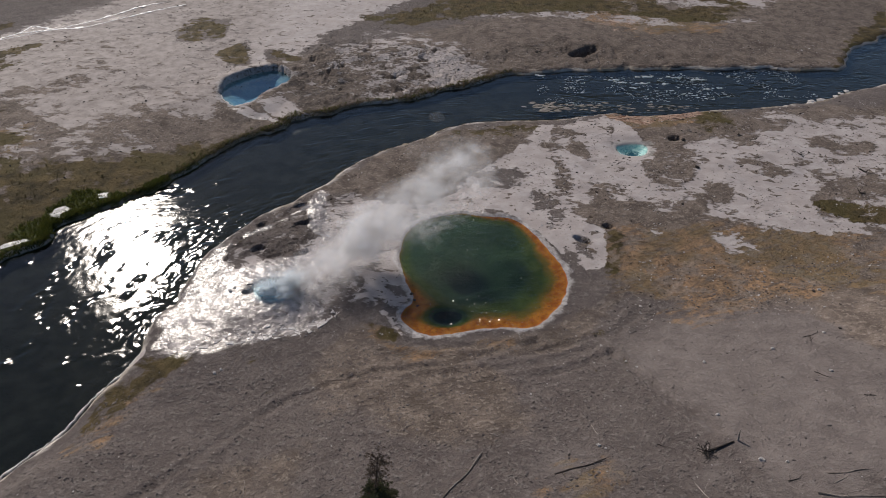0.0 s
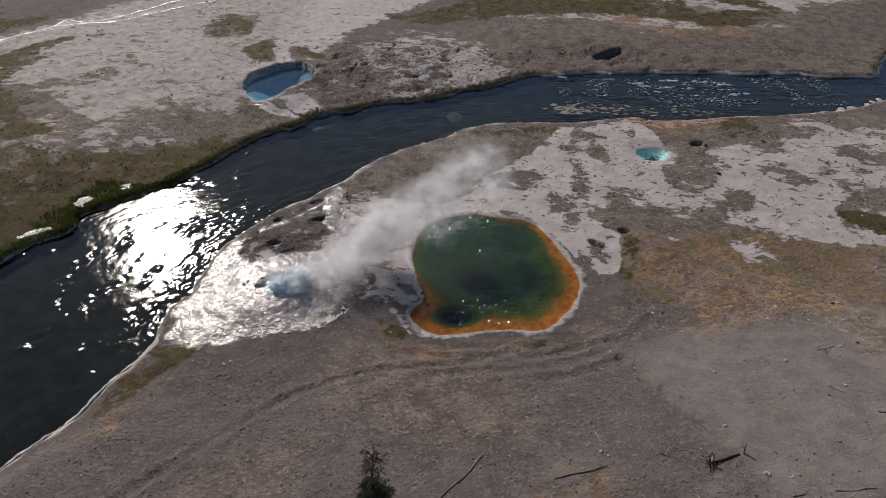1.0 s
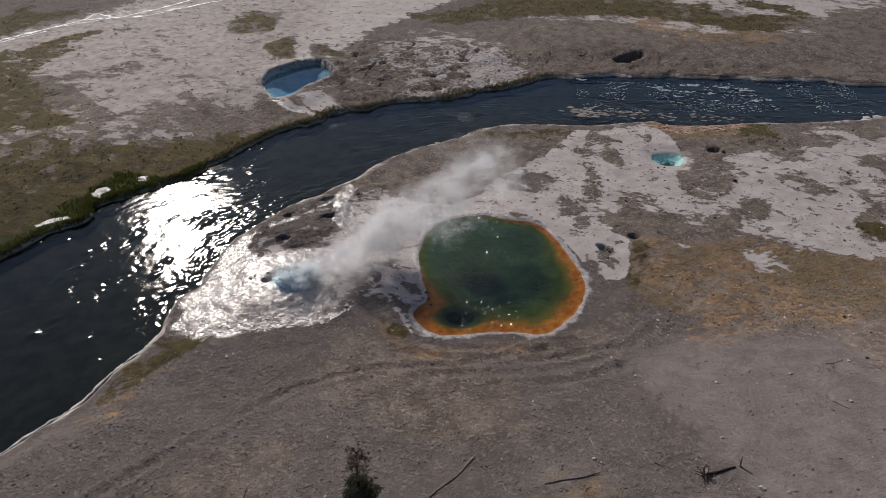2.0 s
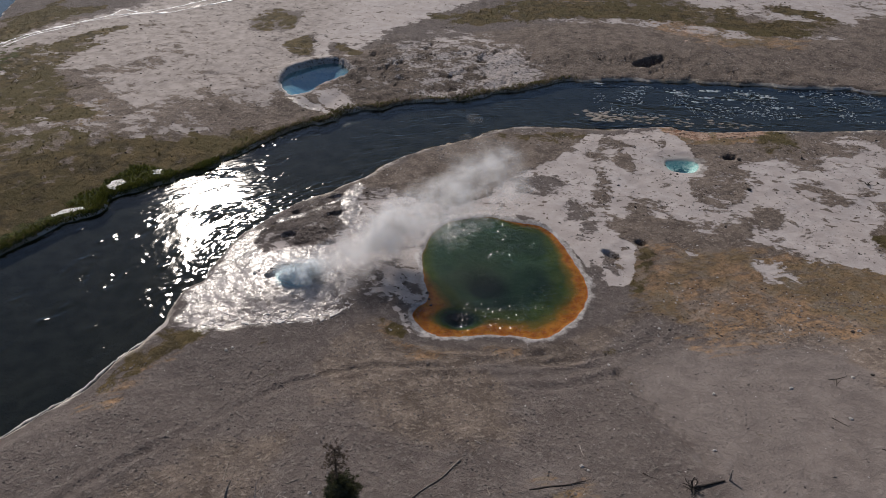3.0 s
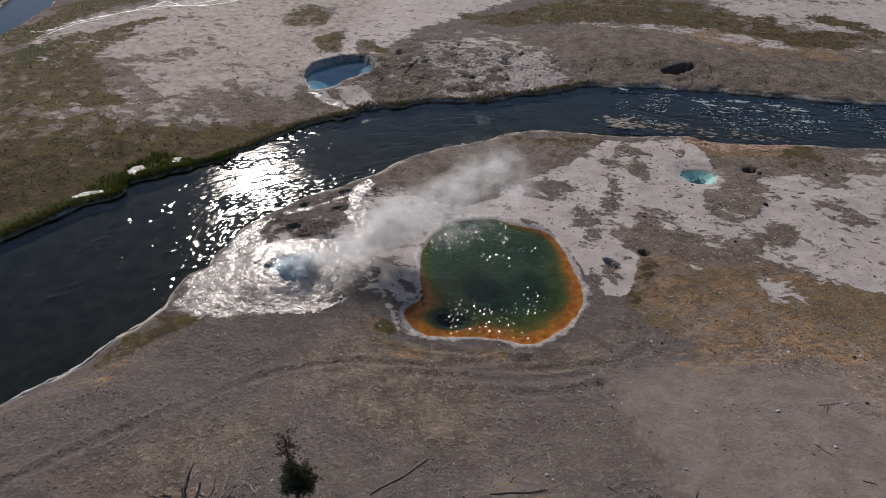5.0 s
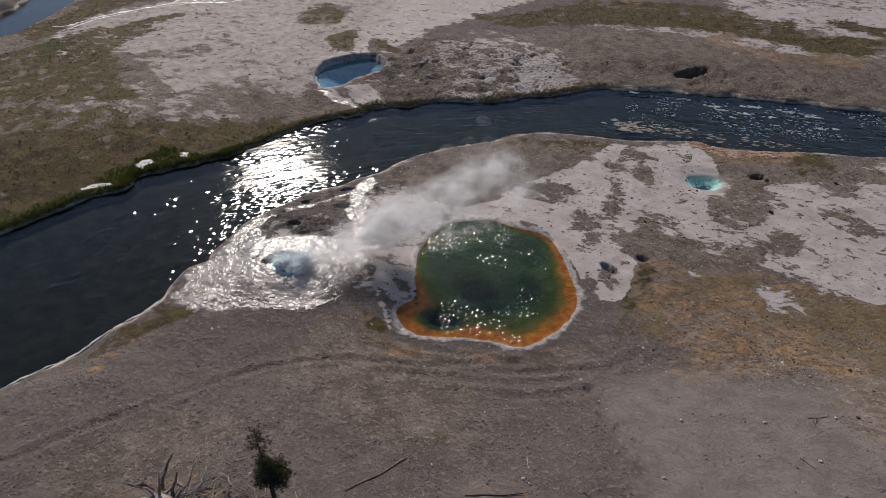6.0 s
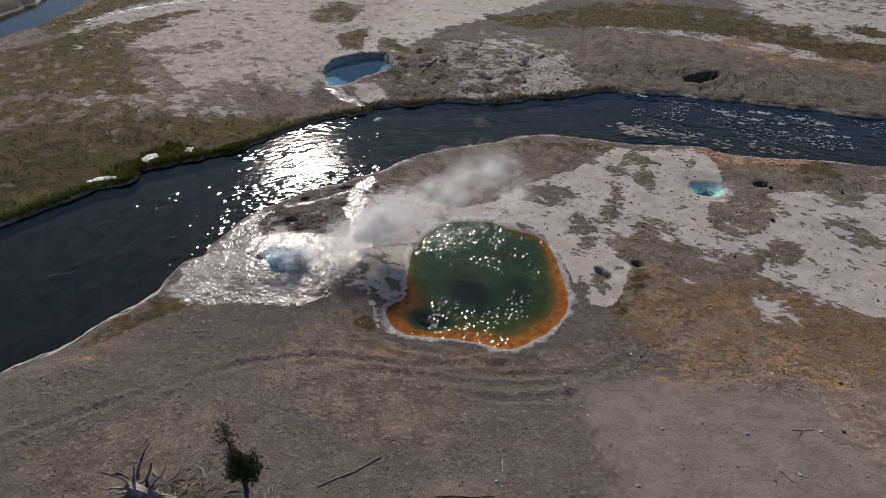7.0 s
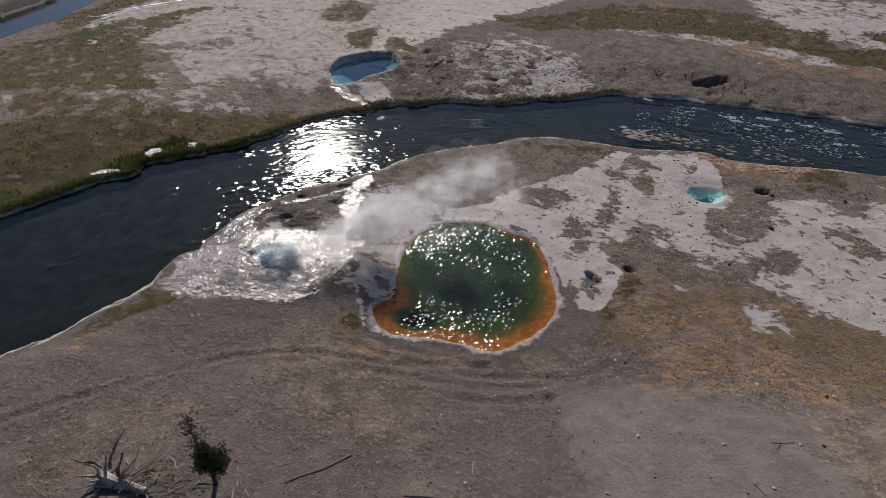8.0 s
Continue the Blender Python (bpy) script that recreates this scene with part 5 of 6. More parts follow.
bank_line = rounded([(-36.2, 18.5), (-33.6, 22.5), (-32.0, 25.0), (-30.9, 26.7), (-29.5, 28.6), (-28.3, 32.3), (-27.0, 35.1), (-26.4, 37.1)], False, 12)
rim("bank_crust", bank_line, 0.36, 0.09, 0.02, "white crust along the river's near edge", 6)
bend_line = rounded([(-14.4, 64.8), (-12.4, 68.1), (-9.5, 71.7), (-6.2, 74.3), (-3.0, 76.3), (0.5, 79.2), (3.9, 80.9), (8.6, 81.5), (14.0, 81.8)], False, 12)
rim("bank_crust", [p + Vector((0.2, -0.35)) for p in bend_line], 0.45, 0.12, 0.05, "tan crust along the river's inner bend", 7, stone_material("tan_crust", (0.15, 0.115, 0.075), (0.40, 0.34, 0.26)))

# Braided hot runoff on the far plain: white ribbons, sun glint in their colour.
for n, (thread, wide) in enumerate(((((-94.2, 98.6), (-90.9, 99.0), (-88.9, 102.6), (-85.8, 106.7), (-82.5, 110.9), (-79.3, 115.6), (-78.2, 119.2), (-73.1, 117.6), (-70.8, 119.7), (-67.1, 123.7), (-61.8, 130.3), (-58.0, 132.6)), 0.55), (((-89.0, 97.4), (-87.0, 103.3), (-82.3, 108.8)), 0.5), (((-79.3, 115.6), (-74.9, 117.0), (-68.2, 118.8), (-64.4, 122.4), (-58.5, 127.5), (-52.9, 131.5)), 0.5), (((-82.5, 110.9), (-80.5, 112.4), (-74.0, 117.2)), 0.35))):
    rim("runoff_glint", rounded(thread, False, 12), wide, 0.03, None, "thin white braid of hot runoff with sun glint in its colour", 80 + n, runoff_glint_mat)


# ---- steam ----
def steam_material(name, most, tint=(0.95, 0.95, 0.96)):
    """Thin white vapour: mostly clear, lit from any side."""
    k = Nodes(name)
    veil = k.math("MULTIPLY", k.step(k.noise(0.5, 4, 0.55), 0.30, 0.68), most)
    white = k.add("ShaderNodeMixShader", i0=0.72, i1=k.add("ShaderNodeBsdfDiffuse", Color=(*tint, 1)), i2=k.add("ShaderNodeBsdfTranslucent", Color=(*tint, 1)))
    return k.finish(k.add("ShaderNodeMixShader", i0=veil, i1=k.add("ShaderNodeBsdfTransparent", Color=(1, 1, 1, 1)), i2=white))


scene.cycles.transparent_max_bounces = 128


def plume(name, line, widths, count, most, seed, label, tint=(0.95, 0.95, 0.96)):
    """Drifting vapour: many overlapping thin-walled puffs along a line."""
    rng = random.Random(seed)
    path = [Vector(p) for p in line]
    bm = bmesh.new()
    for n in range(count):
        u = rng.random() ** 0.8 * (len(path) - 1)
        i = min(int(u), len(path) - 2)
        centre = path[i].lerp(path[i + 1], u - i)
        wide = widths[i] + (widths[i + 1] - widths[i]) * (u - i)
        spot = centre + Vector((rng.gauss(0, 0.46), rng.gauss(0, 0.46), rng.gauss(0, 0.40))) * wide
        r = wide * rng.uniform(0.14, 0.5)
        lump(bm, spot, (r * rng.uniform(1.0, 1.5), r, r * rng.uniform(0.7, 1.1)), n + seed, 2, 0.7)
    ob = part(name, bm, steam_material(name, most, tint), None, "", True)
    return tagged(ob, label, "steam", kind="stuff")


plume("geyser_steam", [(-16.0, 43.7, 1.8), (-13.2, 44.6, 2.4), (-10.2, 46.0, 3.2), (-7.4, 47.8, 4.2), (-4.6, 50.0, 5.3), (-1.0, 53.5, 6.6), (3.0, 58.0, 8.2)], [1.0, 1.6, 2.3, 2.8, 2.8, 2.7, 3.0], 800, 0.036, 5, "white steam drifting from the geyser over the sinter")
plume("geyser_steam", [(-12.5, 45.5, 1.6), (-9.8, 47.6, 2.6), (-8.2, 49.4, 4.0), (-6.5, 52.0, 5.6)], [0.9, 1.7, 1.9, 1.4], 230, 0.075, 25, "dense white billow of steam beside the geyser")
plume("vent_spray", [(-17.0, 43.3, 1.5), (-16.0, 43.6, 2.2), (-15.0, 43.9, 2.0), (-13.6, 44.5, 2.3)], [1.1, 1.5, 1.6, 1.4], 260, 0.070, 15, "pale blue spray and steam over the boiling vent", (0.90, 0.96, 1.0))
plume("pool_steam", [(-3.0, 51.5, 0.9), (-0.5, 54.0, 1.4), (2.5, 56.0, 2.4), (5.0, 60.0, 4.5)], [0.9, 1.3, 1.5, 2.0], 120, 0.045, 8, "thin steam rising off the hot pool's edge")


# ---- trees and dead wood ----
def tuft(bm, place, count, reach, blade, up=0.3):
    """A spray of thin needles or blades from one point."""
    for _ in range(count):
        way = Vector((random.gauss(0, 1), random.gauss(0, 1), random.gauss(up, 0.7))).normalized()
        side = way.orthogonal().normalized() * blade
        tip = Vector(place) + way * reach * random.uniform(0.6, 1.1)
        root = Vector(place) + way * reach * 0.1
        bm.faces.new([bm.verts.new(root - side), bm.verts.new(root + side), bm.verts.new(tip)])


random.seed(21)
TX, TY = -3.95, 18.85
pine = tagged(base_of("pine_tree", TX, TY, ground_at(TX, TY) - 0.05), "young pine with dense lower boughs and sparse browned top", "tree")
spine = [Vector(p) for p in ((0, 0, -0.2), (0.05, 0, 1.3), (0.2, -0.15, 2.9), (0.4, -0.4, 4.6), (0.6, -0.65, 6.2), (0.75, -0.78, 7.85))]
bm = bmesh.new()
limb(bm, spine, [0.16, 0.13, 0.10, 0.07, 0.045, 0.012], 8, 0.08)
part("trunk", bm, bark, pine)


def up_trunk(z):
    for a, b in zip(spine, spine[1:]):
        if a.z <= z <= b.z:
            return a.lerp(b, (z - a.z) / (b.z - a.z))
    return spine[-1]


boughs, leaves, dry = bmesh.new(), bmesh.new(), bmesh.new()
for n in range(90):
    # Several lobes of dense boughs low on the stem.
    z, a, reach = random.choice(((2.3, 0.4, 1.25), (2.0, 0.2, 1.2), (3.7, 2.4, 0.45), (3.9, 5.6, 0.5), (2.1, 3.6, 0.7), (3.3, 0.8, 0.5)))
    z, a, reach = z + random.gauss(0, 0.22), a + random.gauss(0, 0.5), reach * random.uniform(0.55, 1.1)
    line = crooked(up_trunk(z), (math.cos(a), math.sin(a), random.uniform(-0.1, 0.35)), reach, 0.25, 4)
    limb(boughs, line, tapered(5, 0.03, 0.008), 5)
    for p in line[1:]:
        for _ in range(5):
            tuft(leaves, p + Vector((random.gauss(0, 0.13), random.gauss(0, 0.13), random.gauss(0.05, 0.1))), 13, 0.22, 0.016)
for n in range(48):
    z = random.choice((random.uniform(5.0, 6.0), random.uniform(6.3, 7.8), random.uniform(6.3, 7.8)))
    a = random.uniform(0, 6.28)
    reach = (0.95 - 0.2 * abs(z - 6.6)) * random.uniform(0.4, 1.1)
    line = crooked(up_trunk(z), (math.cos(a), math.sin(a), random.uniform(-0.5, 0.3)), reach, 0.35, 4, 0.05)
    limb(boughs, line, tapered(5, 0.018, 0.005), 4)
    for p in line[1:]:
        if random.random() < 0.8:
            tuft(dry, p + Vector((random.gauss(0, 0.06), random.gauss(0, 0.06), 0)), 12, 0.15, 0.013)
tagged(part("boughs", boughs, bark, pine), kind="stuff")
part("crown", leaves, needles, pine, "dense dark green needles")
part("dry_crown", dry, dry_needles, pine, "sparse brown needles at the top")


def fallen(name, a, b, thick, wood, label, twigs=0, group="", lift=0.0, bent=0.03):
    """A fallen log or branch between two places, resting on the ground, with stubs of twigs."""
    (ax, ay), (bx, by) = a, b
    root = base_of(name, ax, ay, ground_at(ax, ay))
    far = math.hypot(bx - ax, by - ay)
    steps = max(4, int(far / 0.5))
    line, zero = [], ground_at(ax, ay)
    for i in range(steps + 1):
        t = i / steps
        x, y = ax + (bx - ax) * t, ay + (by - ay) * t
        sway = bent * far * (math.sin(3.0 * t + 5 * ax) + 0.4 * math.sin(9.0 * t + 3 * ay))
        line.append(Vector((x - ax - sway * (by - ay) / far, y - ay + sway * (bx - ax) / far, ground_at(x, y) - zero + thick * 0.7 + lift * t)))
    bm = bmesh.new()
    limb(bm, line, tapered(len(line), thick, thick * 0.45), 7, 0.12)
    part("stem", bm, wood, root)
    for _ in range(twigs):
        p = random.choice(line[1:])
        bm = bmesh.new()
        way = (random.uniform(-1, 1), random.uniform(-1, 1), random.uniform(0.0, 0.6))
        pts = crooked(p, way, random.uniform(0.3, 0.9), 0.3, 4)
        limb(bm, pts, tapered(5, thick * 0.35, thick * 0.08), 5)
        part("twig", bm, wood, root)
    return tagged(root, label, "log" if thick > 0.08 else "branch", group)


fallen("fallen_log", (2.6, 24.4), (0.0, 20.5), 0.075, grey_wood, "thin weathered grey log lying on gravel slope", 2)
fallen("fallen_log", (7.2, 22.6), (10.8, 23.4), 0.06, charred, "dark rotten log half sunk in brown gravel", 3)
fallen("fallen_log", (22.0, 19.7), (26.5, 19.2), 0.08, grey_wood, "long grey log lying at the slope's edge", 1)
fallen("fallen_log", (23.4, 21.2), (25.7, 21.3), 0.055, grey_wood, "short grey log on pale gravel", 2)
for a, b, wood in (((-12.5, 20.7), (-13.1, 22.8), bleached), ((23.3, 20.4), (24.4, 20.9), bleached), ((15.5, 21.0), (16.1, 19.6), bleached), ((10.5, 26.8), (10.8, 25.8), bleached), ((29.6, 35.6), (31.1, 36.1), charred), ((30.2, 35.7), (29.9, 34.9), charred), ((28.0, 31.0), (28.7, 30.2), charred), ((29.8, 28.1), (30.5, 27.9), charred), ((20.9, 20.8), (21.6, 20.9), charred), ((-5.9, 16.7), (-5.4, 18.9), grey_wood), ((-4.9, 17.0), (-7.2, 17.3), grey_wood), ((-2.2, 18.2), (-2.8, 19.4), bleached), ((-1.7, 18.4), (-1.9, 19.3), bleached), ((3.4, 26.3), (3.9, 26.0), bleached), ((14.4, 24.6), (14.9, 24.3), charred), ((-11.4, 23.3), (-10.8, 23.2), grey_wood), ((-8.0, 20.5), (-7.3, 21.0), bleached), ((-2.5, 19.1), (-2.9, 19.6), bleached), ((-2.4, 19.3), (-2.7, 19.8), bleached), ((-1.4, 18.7), (-1.9, 19.1), bleached), ((-2.2, 18.3), (-2.8, 19.0), bleached), ((-14.5, 14.7), (-13.1, 14.5), bleached), ((4.8, 21.6), (4.6, 22.1), bleached)):
    look_of = "pale bleached branch on grey gravel" if wood is bleached else "dark dead branch on grey gravel" if wood is charred else "weathered grey branch beside the dead tree"
    fallen("dead_branch", a, b, random.uniform(0.03, 0.045), wood, look_of, 2, "branches on the slope")


def uprooted(name, x, y, wood, root_count, size, label, trunk_way, trunk_length, thick):
    """An overturned tree: a short trunk with a plate of bent roots."""
    z = ground_at(x, y)
    root = base_of(name, x, y, z)
    bm = bmesh.new()
    end = Vector((*trunk_way, 0)) * trunk_length
    end.z = ground_at(x + end.x, y + end.y) - z + thick * 0.6
    line = [Vector((0, 0, thick * 1.3)).lerp(end, i / 6) for i in range(7)]
    limb(bm, line, tapered(7, thick, thick * 0.5), 12, 0.12)
    part("trunk", bm, wood, root)
    for n in range(root_count):
        a = random.uniform(0, 6.28)
        way = (math.cos(a) - 0.6 * trunk_way[0], math.sin(a) - 0.6 * trunk_way[1], random.uniform(-0.15, 0.9))
        bm = bmesh.new()
        pts = crooked((0, 0, thick * 1.2), way, size * random.uniform(0.5, 1.1), 0.55, 6, 0.03)
        for q in pts:
            q.z = max(q.z, ground_at(x + q.x, y + q.y) - z + 0.03)
        limb(bm, pts, tapered(7, thick * 0.34, 0.02), 6, 0.15)
        part("root", bm, wood, root)
    return tagged(root, label, "dead tree")


random.seed(33)
dead = uprooted("uprooted_tree", -10.2, 16.4, bleached, 13, 2.2, "large bleached uprooted tree with bent roots in the air", (0.97, 0.05), 3.2, 0.42)
for (x, y), way, far in (((-10.9, 16.9), (-0.35, 0.25, 1.0), 2.0), ((-10.4, 17.1), (0.25, 0.35, 1.0), 2.3), ((-9.4, 16.8), (0.2, 0.6, 1.2), 1.8)):
    bm = bmesh.new()
    pts = crooked((x + 10.2, y - 16.4, 0.5), way, far, 0.4, 6)
    limb(bm, pts, tapered(7, 0.13, 0.05), 7, 0.15)
    part("root", bm, grey_wood, dead, "thick dark upright root")
for n in range(18):
    bm = bmesh.new()
    x, y = random.uniform(0.4, 1.6), random.uniform(-0.5, 0.4)
    a = random.uniform(0.1, 1.1)
    pts = crooked((x, y, ground_at(x - 10.2, y + 16.4) - ground_at(-10.2, 16.4) + 0.15), (math.cos(a), math.sin(a), random.uniform(0.15, 0.9)), random.uniform(1.2, 3.2), 0.22, 6)
    limb(bm, pts, tapered(7, random.uniform(0.04, 0.075), 0.015), 6, 0.15)
    part("branch", bm, random.choice((bleached, bleached, grey_wood)), dead, "bleached bent branch")
for n in range(26):
    x, y = random.uniform(-9.8, -4.6), random.uniform(15.4, 18.8)
    a = random.uniform(0, 3.1)
    far = random.uniform(0.8, 2.0)
    fallen("dead_branch", (x, y), (x + far * math.cos(a), y + far * math.sin(a)), random.uniform(0.025, 0.065), random.choice((bleached, grey_wood, bleached)), "tangled dead branch beside the uprooted tree", 4, "branches round the uprooted tree", random.uniform(0, 0.7), 0.09)
stump = uprooted("uprooted_stump", 17.1, 23.5, charred, 15, 1.05, "dark uprooted stump with spiky roots on gravel", (0.93, 0.36), 2.3, 0.10)
bm = bmesh.new()
limb(bm, crooked((2.45, 0.95, 0.1), (-0.15, 0.1, 1.0), 0.9, 0.15, 4), tapered(5, 0.09, 0.03), 6, 0.2)
part("root", bm, bleached, stump, "pale splintered end")


# ---- stones ----
def stone_mesh(name, seed, material, detail=2, high=0.6):
    bm = bmesh.new()
    lump(bm, (0, 0, 0), (1.0, 0.75, high), seed, detail, 0.6, True)
    mesh = bpy.data.meshes.new(name)
    bm.to_mesh(mesh)
    bm.free()
    mesh.materials.append(material)
    return mesh


random.seed(41)
pale_meshes = [stone_mesh("stone", n, pale_stone) for n in range(5)]
dark_meshes = [stone_mesh("stone", n + 9, dark_stone) for n in range(4)]
flat_meshes = [stone_mesh("stone", n + 50, pale_stone, 2, 0.22) for n in range(4)]
tan_meshes = [stone_mesh("stone", n + 20, tan_stone, 2, 0.14) for n in range(6)]


def rock(x, y, size, mesh, label, group, z=None, long=1.0):
    ob = new("rock", mesh)
    s = size * 0.5
    ob.matrix_basis = pose(x, y, (ground_at(x, y) if z is None else z) + 0.2 * s, random.uniform(-8, 8), random.uniform(-8, 8), random.uniform(0, 360) if long == 1.0 else random.uniform(-25, 25)) @ Matrix.Diagonal((s * long, s, s, 1))
    return tagged(ob, label, "rock", group)


for x, y, size in ((20.2, 22.6, 0.42), (21.6, 22.3, 0.25), (26.5, 34.2, 0.32), (31.5, 36.0, 0.28), (20.8, 33.2, 0.3), (19.3, 27.0, 0.3), (-19.0, 34.2, 0.35), (-18.6, 34.6, 0.25), (10.6, 24.8, 0.3), (11.0, 24.5, 0.2), (13.5, 36.4, 0.3), (15.0, 34.2, 0.26), (15.6, 33.3, 0.22), (29.2, 31.0, 0.3), (35.0, 43.0, 0.4), (-6.3, 20.0, 0.25), (6.8, 30.6, 0.2), (-20.2, 43.9, 0.42), (-19.9, 44.3, 0.3)):
    rock(x, y, size, random.choice(pale_meshes), "small pale angular rock on grey gravel", "rocks on the slope")
for x, y, size in ((31.6, 75.6, 0.9), (32.3, 74.6, 0.6), (30.9, 75.6, 0.5), (10.9, 39.2, 0.22), (13.4, 38.0, 0.3), (19.2, 41.9, 0.3), (33.0, 36.4, 0.3), (34.4, 42.8, 0.35), (31.9, 67.5, 0.6), (27.6, 59.3, 0.4), (-2.7, 43.4, 0.35), (-2.4, 42.6, 0.3), (-3.0, 44.1, 0.4), (-0.9, 41.8, 0.25), (-1.1, 41.2, 0.2)):
    rock(x, y, size, random.choice(dark_meshes), "dark rock on pale crusted ground", "dark rocks of the basin", max(ground_at(x, y), HOT_LEVEL - 0.05) if y < 45 and x < 0 else None)
for n in range(150):
    u = random.random()
    x = 14.5 + 23 * u * u + random.gauss(0, 0.9)
    y = 85.0 + 3.0 * random.random() * (1 - 0.4 * u) + random.gauss(0, 0.4)
    rock(x, y, random.uniform(0.2, 0.8) * (1.0 - 0.4 * u), random.choice(tan_meshes), "flat tan stone breaking the river's surface", "stones in the rapids", -0.05, 1.9)
for n in range(11):
    x = 54 + random.uniform(0, 10)
    y = float(np.interp(x, [51.4, 57.2, 63.0, 71.0], [86.3, 87.9, 90.9, 94.5])) + random.uniform(-0.6, 1.1)
    rock(x, y, random.uniform(0.5, 1.6), random.choice(flat_meshes), "flat pale stone at the river's edge", "stones at the river's edge", 0.0)

rusty_meshes = [stone_mesh("stone", n + 70, stone_material("rusty_crust", (0.13, 0.055, 0.028), (0.46, 0.33, 0.25)), 2, 0.16) for n in range(3)]
for n in range(44):
    x = random.uniform(23.5, 37.5)
    y = float(np.interp(x, [24.0, 27.7, 31.4, 38.9], [83.4, 82.5, 82.6, 84.2])) + random.uniform(-1.9, 0.1)
    rock(x, y, random.uniform(0.2, 0.8), random.choice(rusty_meshes), "rust-orange crust lump on the river's edge", "rusty crusts by the river", ground_at(x, y) - 0.04, 1.3)


def scattered(name, count, box, size, material, keep, label, seed, sunk=0.25, detail=1, category="stones"):
    """Small loose pieces, too many to count, strewn over a stretch of ground."""
    rng = random.Random(seed)
    base = bmesh.new()
    bmesh.ops.create_icosphere(base, subdivisions=1, radius=1.0)
    base.verts.ensure_lookup_table()
    unit = np.array([v.co[:] for v in base.verts])
    tris = np.array([[v.index for v in f.verts] for f in base.faces])
    base.free()
    places, faces, made = [], [], 0
    for _ in range(count * 6):
        if made >= count:
            break
        x, y = rng.uniform(box[0], box[1]), rng.uniform(box[2], box[3])
        if rng.random() > keep(x, y):
            continue
        s = size[0] + (size[1] - size[0]) * rng.random() ** 3
        t, k = rng.uniform(0, 6.28), np.array([rng.uniform(0.8, 1.5), rng.uniform(0.6, 1.0), rng.uniform(0.4, 0.75)])
        shape = unit * (1 + 0.28 * np.sin(unit[:, [1, 2, 0]] * 5 + rng.uniform(0, 6))) * k * s
        c, q = math.cos(t), math.sin(t)
        turned = np.stack([shape[:, 0] * c - shape[:, 1] * q, shape[:, 0] * q + shape[:, 1] * c, shape[:, 2]], 1)
        places.append(turned + (x, y, ground_at(x, y) + s * k[2] * (0.5 - sunk)))
        faces.append(tris + made * len(unit))
        made += 1
    mesh = bpy.data.meshes.new(name)
    mesh.from_pydata(np.concatenate(places).tolist(), [], np.concatenate(faces).tolist())
    mesh.materials.append(material)
    return tagged(new(name, mesh), label, category, kind="stuff")


def on_slope(x, y):
    foot = float(np.interp(x, [-40, -13, -8, 8, 40], [31, 34, 37, 38, 50]))
    if y > foot or cover_at("river", x, y) < 1.5:
        return 0.0
    thick = 0.75 + 1.2 * noise.noise(Vector((x / 5.0, y / 5.0, 60.0)))
    return thick * (1.0 - 0.85 * cover_at("dust", x, y))


def on_crust(x, y):
    thick = 0.5 + 0.7 * noise.noise(Vector((x / 5.0, y / 5.0, 64.0)))
    return max(0.0, 2.6 * thick - 0.85) if cover_at("river", x, y) > 0.5 and cover_at("pool", x, y) > 0.6 and cover_at("wet", x, y) < 0.3 else 0.0


scattered("gravel_clods", 13000, (-32, 40, 14, 48), (0.03, 0.115), clod_mat, on_slope, "small clods and dimples of grey gravel", 71)
scattered("pale_chips", 700, (-30, 40, 14, 46), (0.02, 0.07), pale_stone, lambda x, y: 0.3 + 0.3 * on_slope(x, y) if cover_at("river", x, y) > 1 else 0.0, "white sinter chips strewn on gravel", 72)
scattered("dark_pebbles", 3000, (-24, 70, 40, 84), (0.02, 0.11), dark_stone, on_crust, "dark pebbles strewn on pale crust", 73)
scattered("far_stones", 1500, (-75, 75, 60, 140), (0.04, 0.17), dark_stone, on_crust, "dark stones and tussocks on the far plain", 74)


scattered("pale_flakes", 3500, (-20, 72, 38, 112), (0.03, 0.12), pale_stone, on_crust, "pale sinter flakes strewn on brown ground", 75)


# ---- grass and sedge ----
def tussocks(name, spots, blades, reach, blade, material, label, seed):
    """Clumps of upright blades, too many to count."""
    rng = random.Random(seed)
    verts, faces = [], []
    for x, y, z in spots:
        for _ in range(blades):
            a, lean = rng.uniform(0, 6.28), rng.uniform(0.1, 0.7)
            rx, ry = x + rng.gauss(0, 0.12), y + rng.gauss(0, 0.12)
            high = reach * rng.uniform(0.5, 1.1)
            tip = (rx + math.cos(a) * lean * high, ry + math.sin(a) * lean * high, z + high)
            n = len(verts)
            verts += [(rx - blade * math.sin(a), ry + blade * math.cos(a), z - 0.05), (rx + blade * math.sin(a), ry - blade * math.cos(a), z - 0.05), tip]
            faces.append((n, n + 1, n + 2))
    mesh = bpy.data.meshes.new(name)
    mesh.from_pydata(verts, [], faces)
    mesh.materials.append(material)
    return tagged(new(name, mesh), label, "grass", kind="stuff")


random.seed(52)
PUDDLES = [[(-44.4, 57.3), (-44.5, 58.9), (-43.2, 59.9), (-42.1, 59.1), (-42.8, 58.1), (-43.0, 56.7)], [(-40.9, 61.6), (-40.7, 62.3), (-39.4, 62.0), (-39.3, 61.0), (-40.1, 60.8)], [(-47.3, 50.8), (-46.8, 52.4), (-44.0, 53.7), (-43.3, 53.3), (-45.9, 51.7)]]
far_line = rounded(FAR_BANK, False, 12)
green, dull = [], []
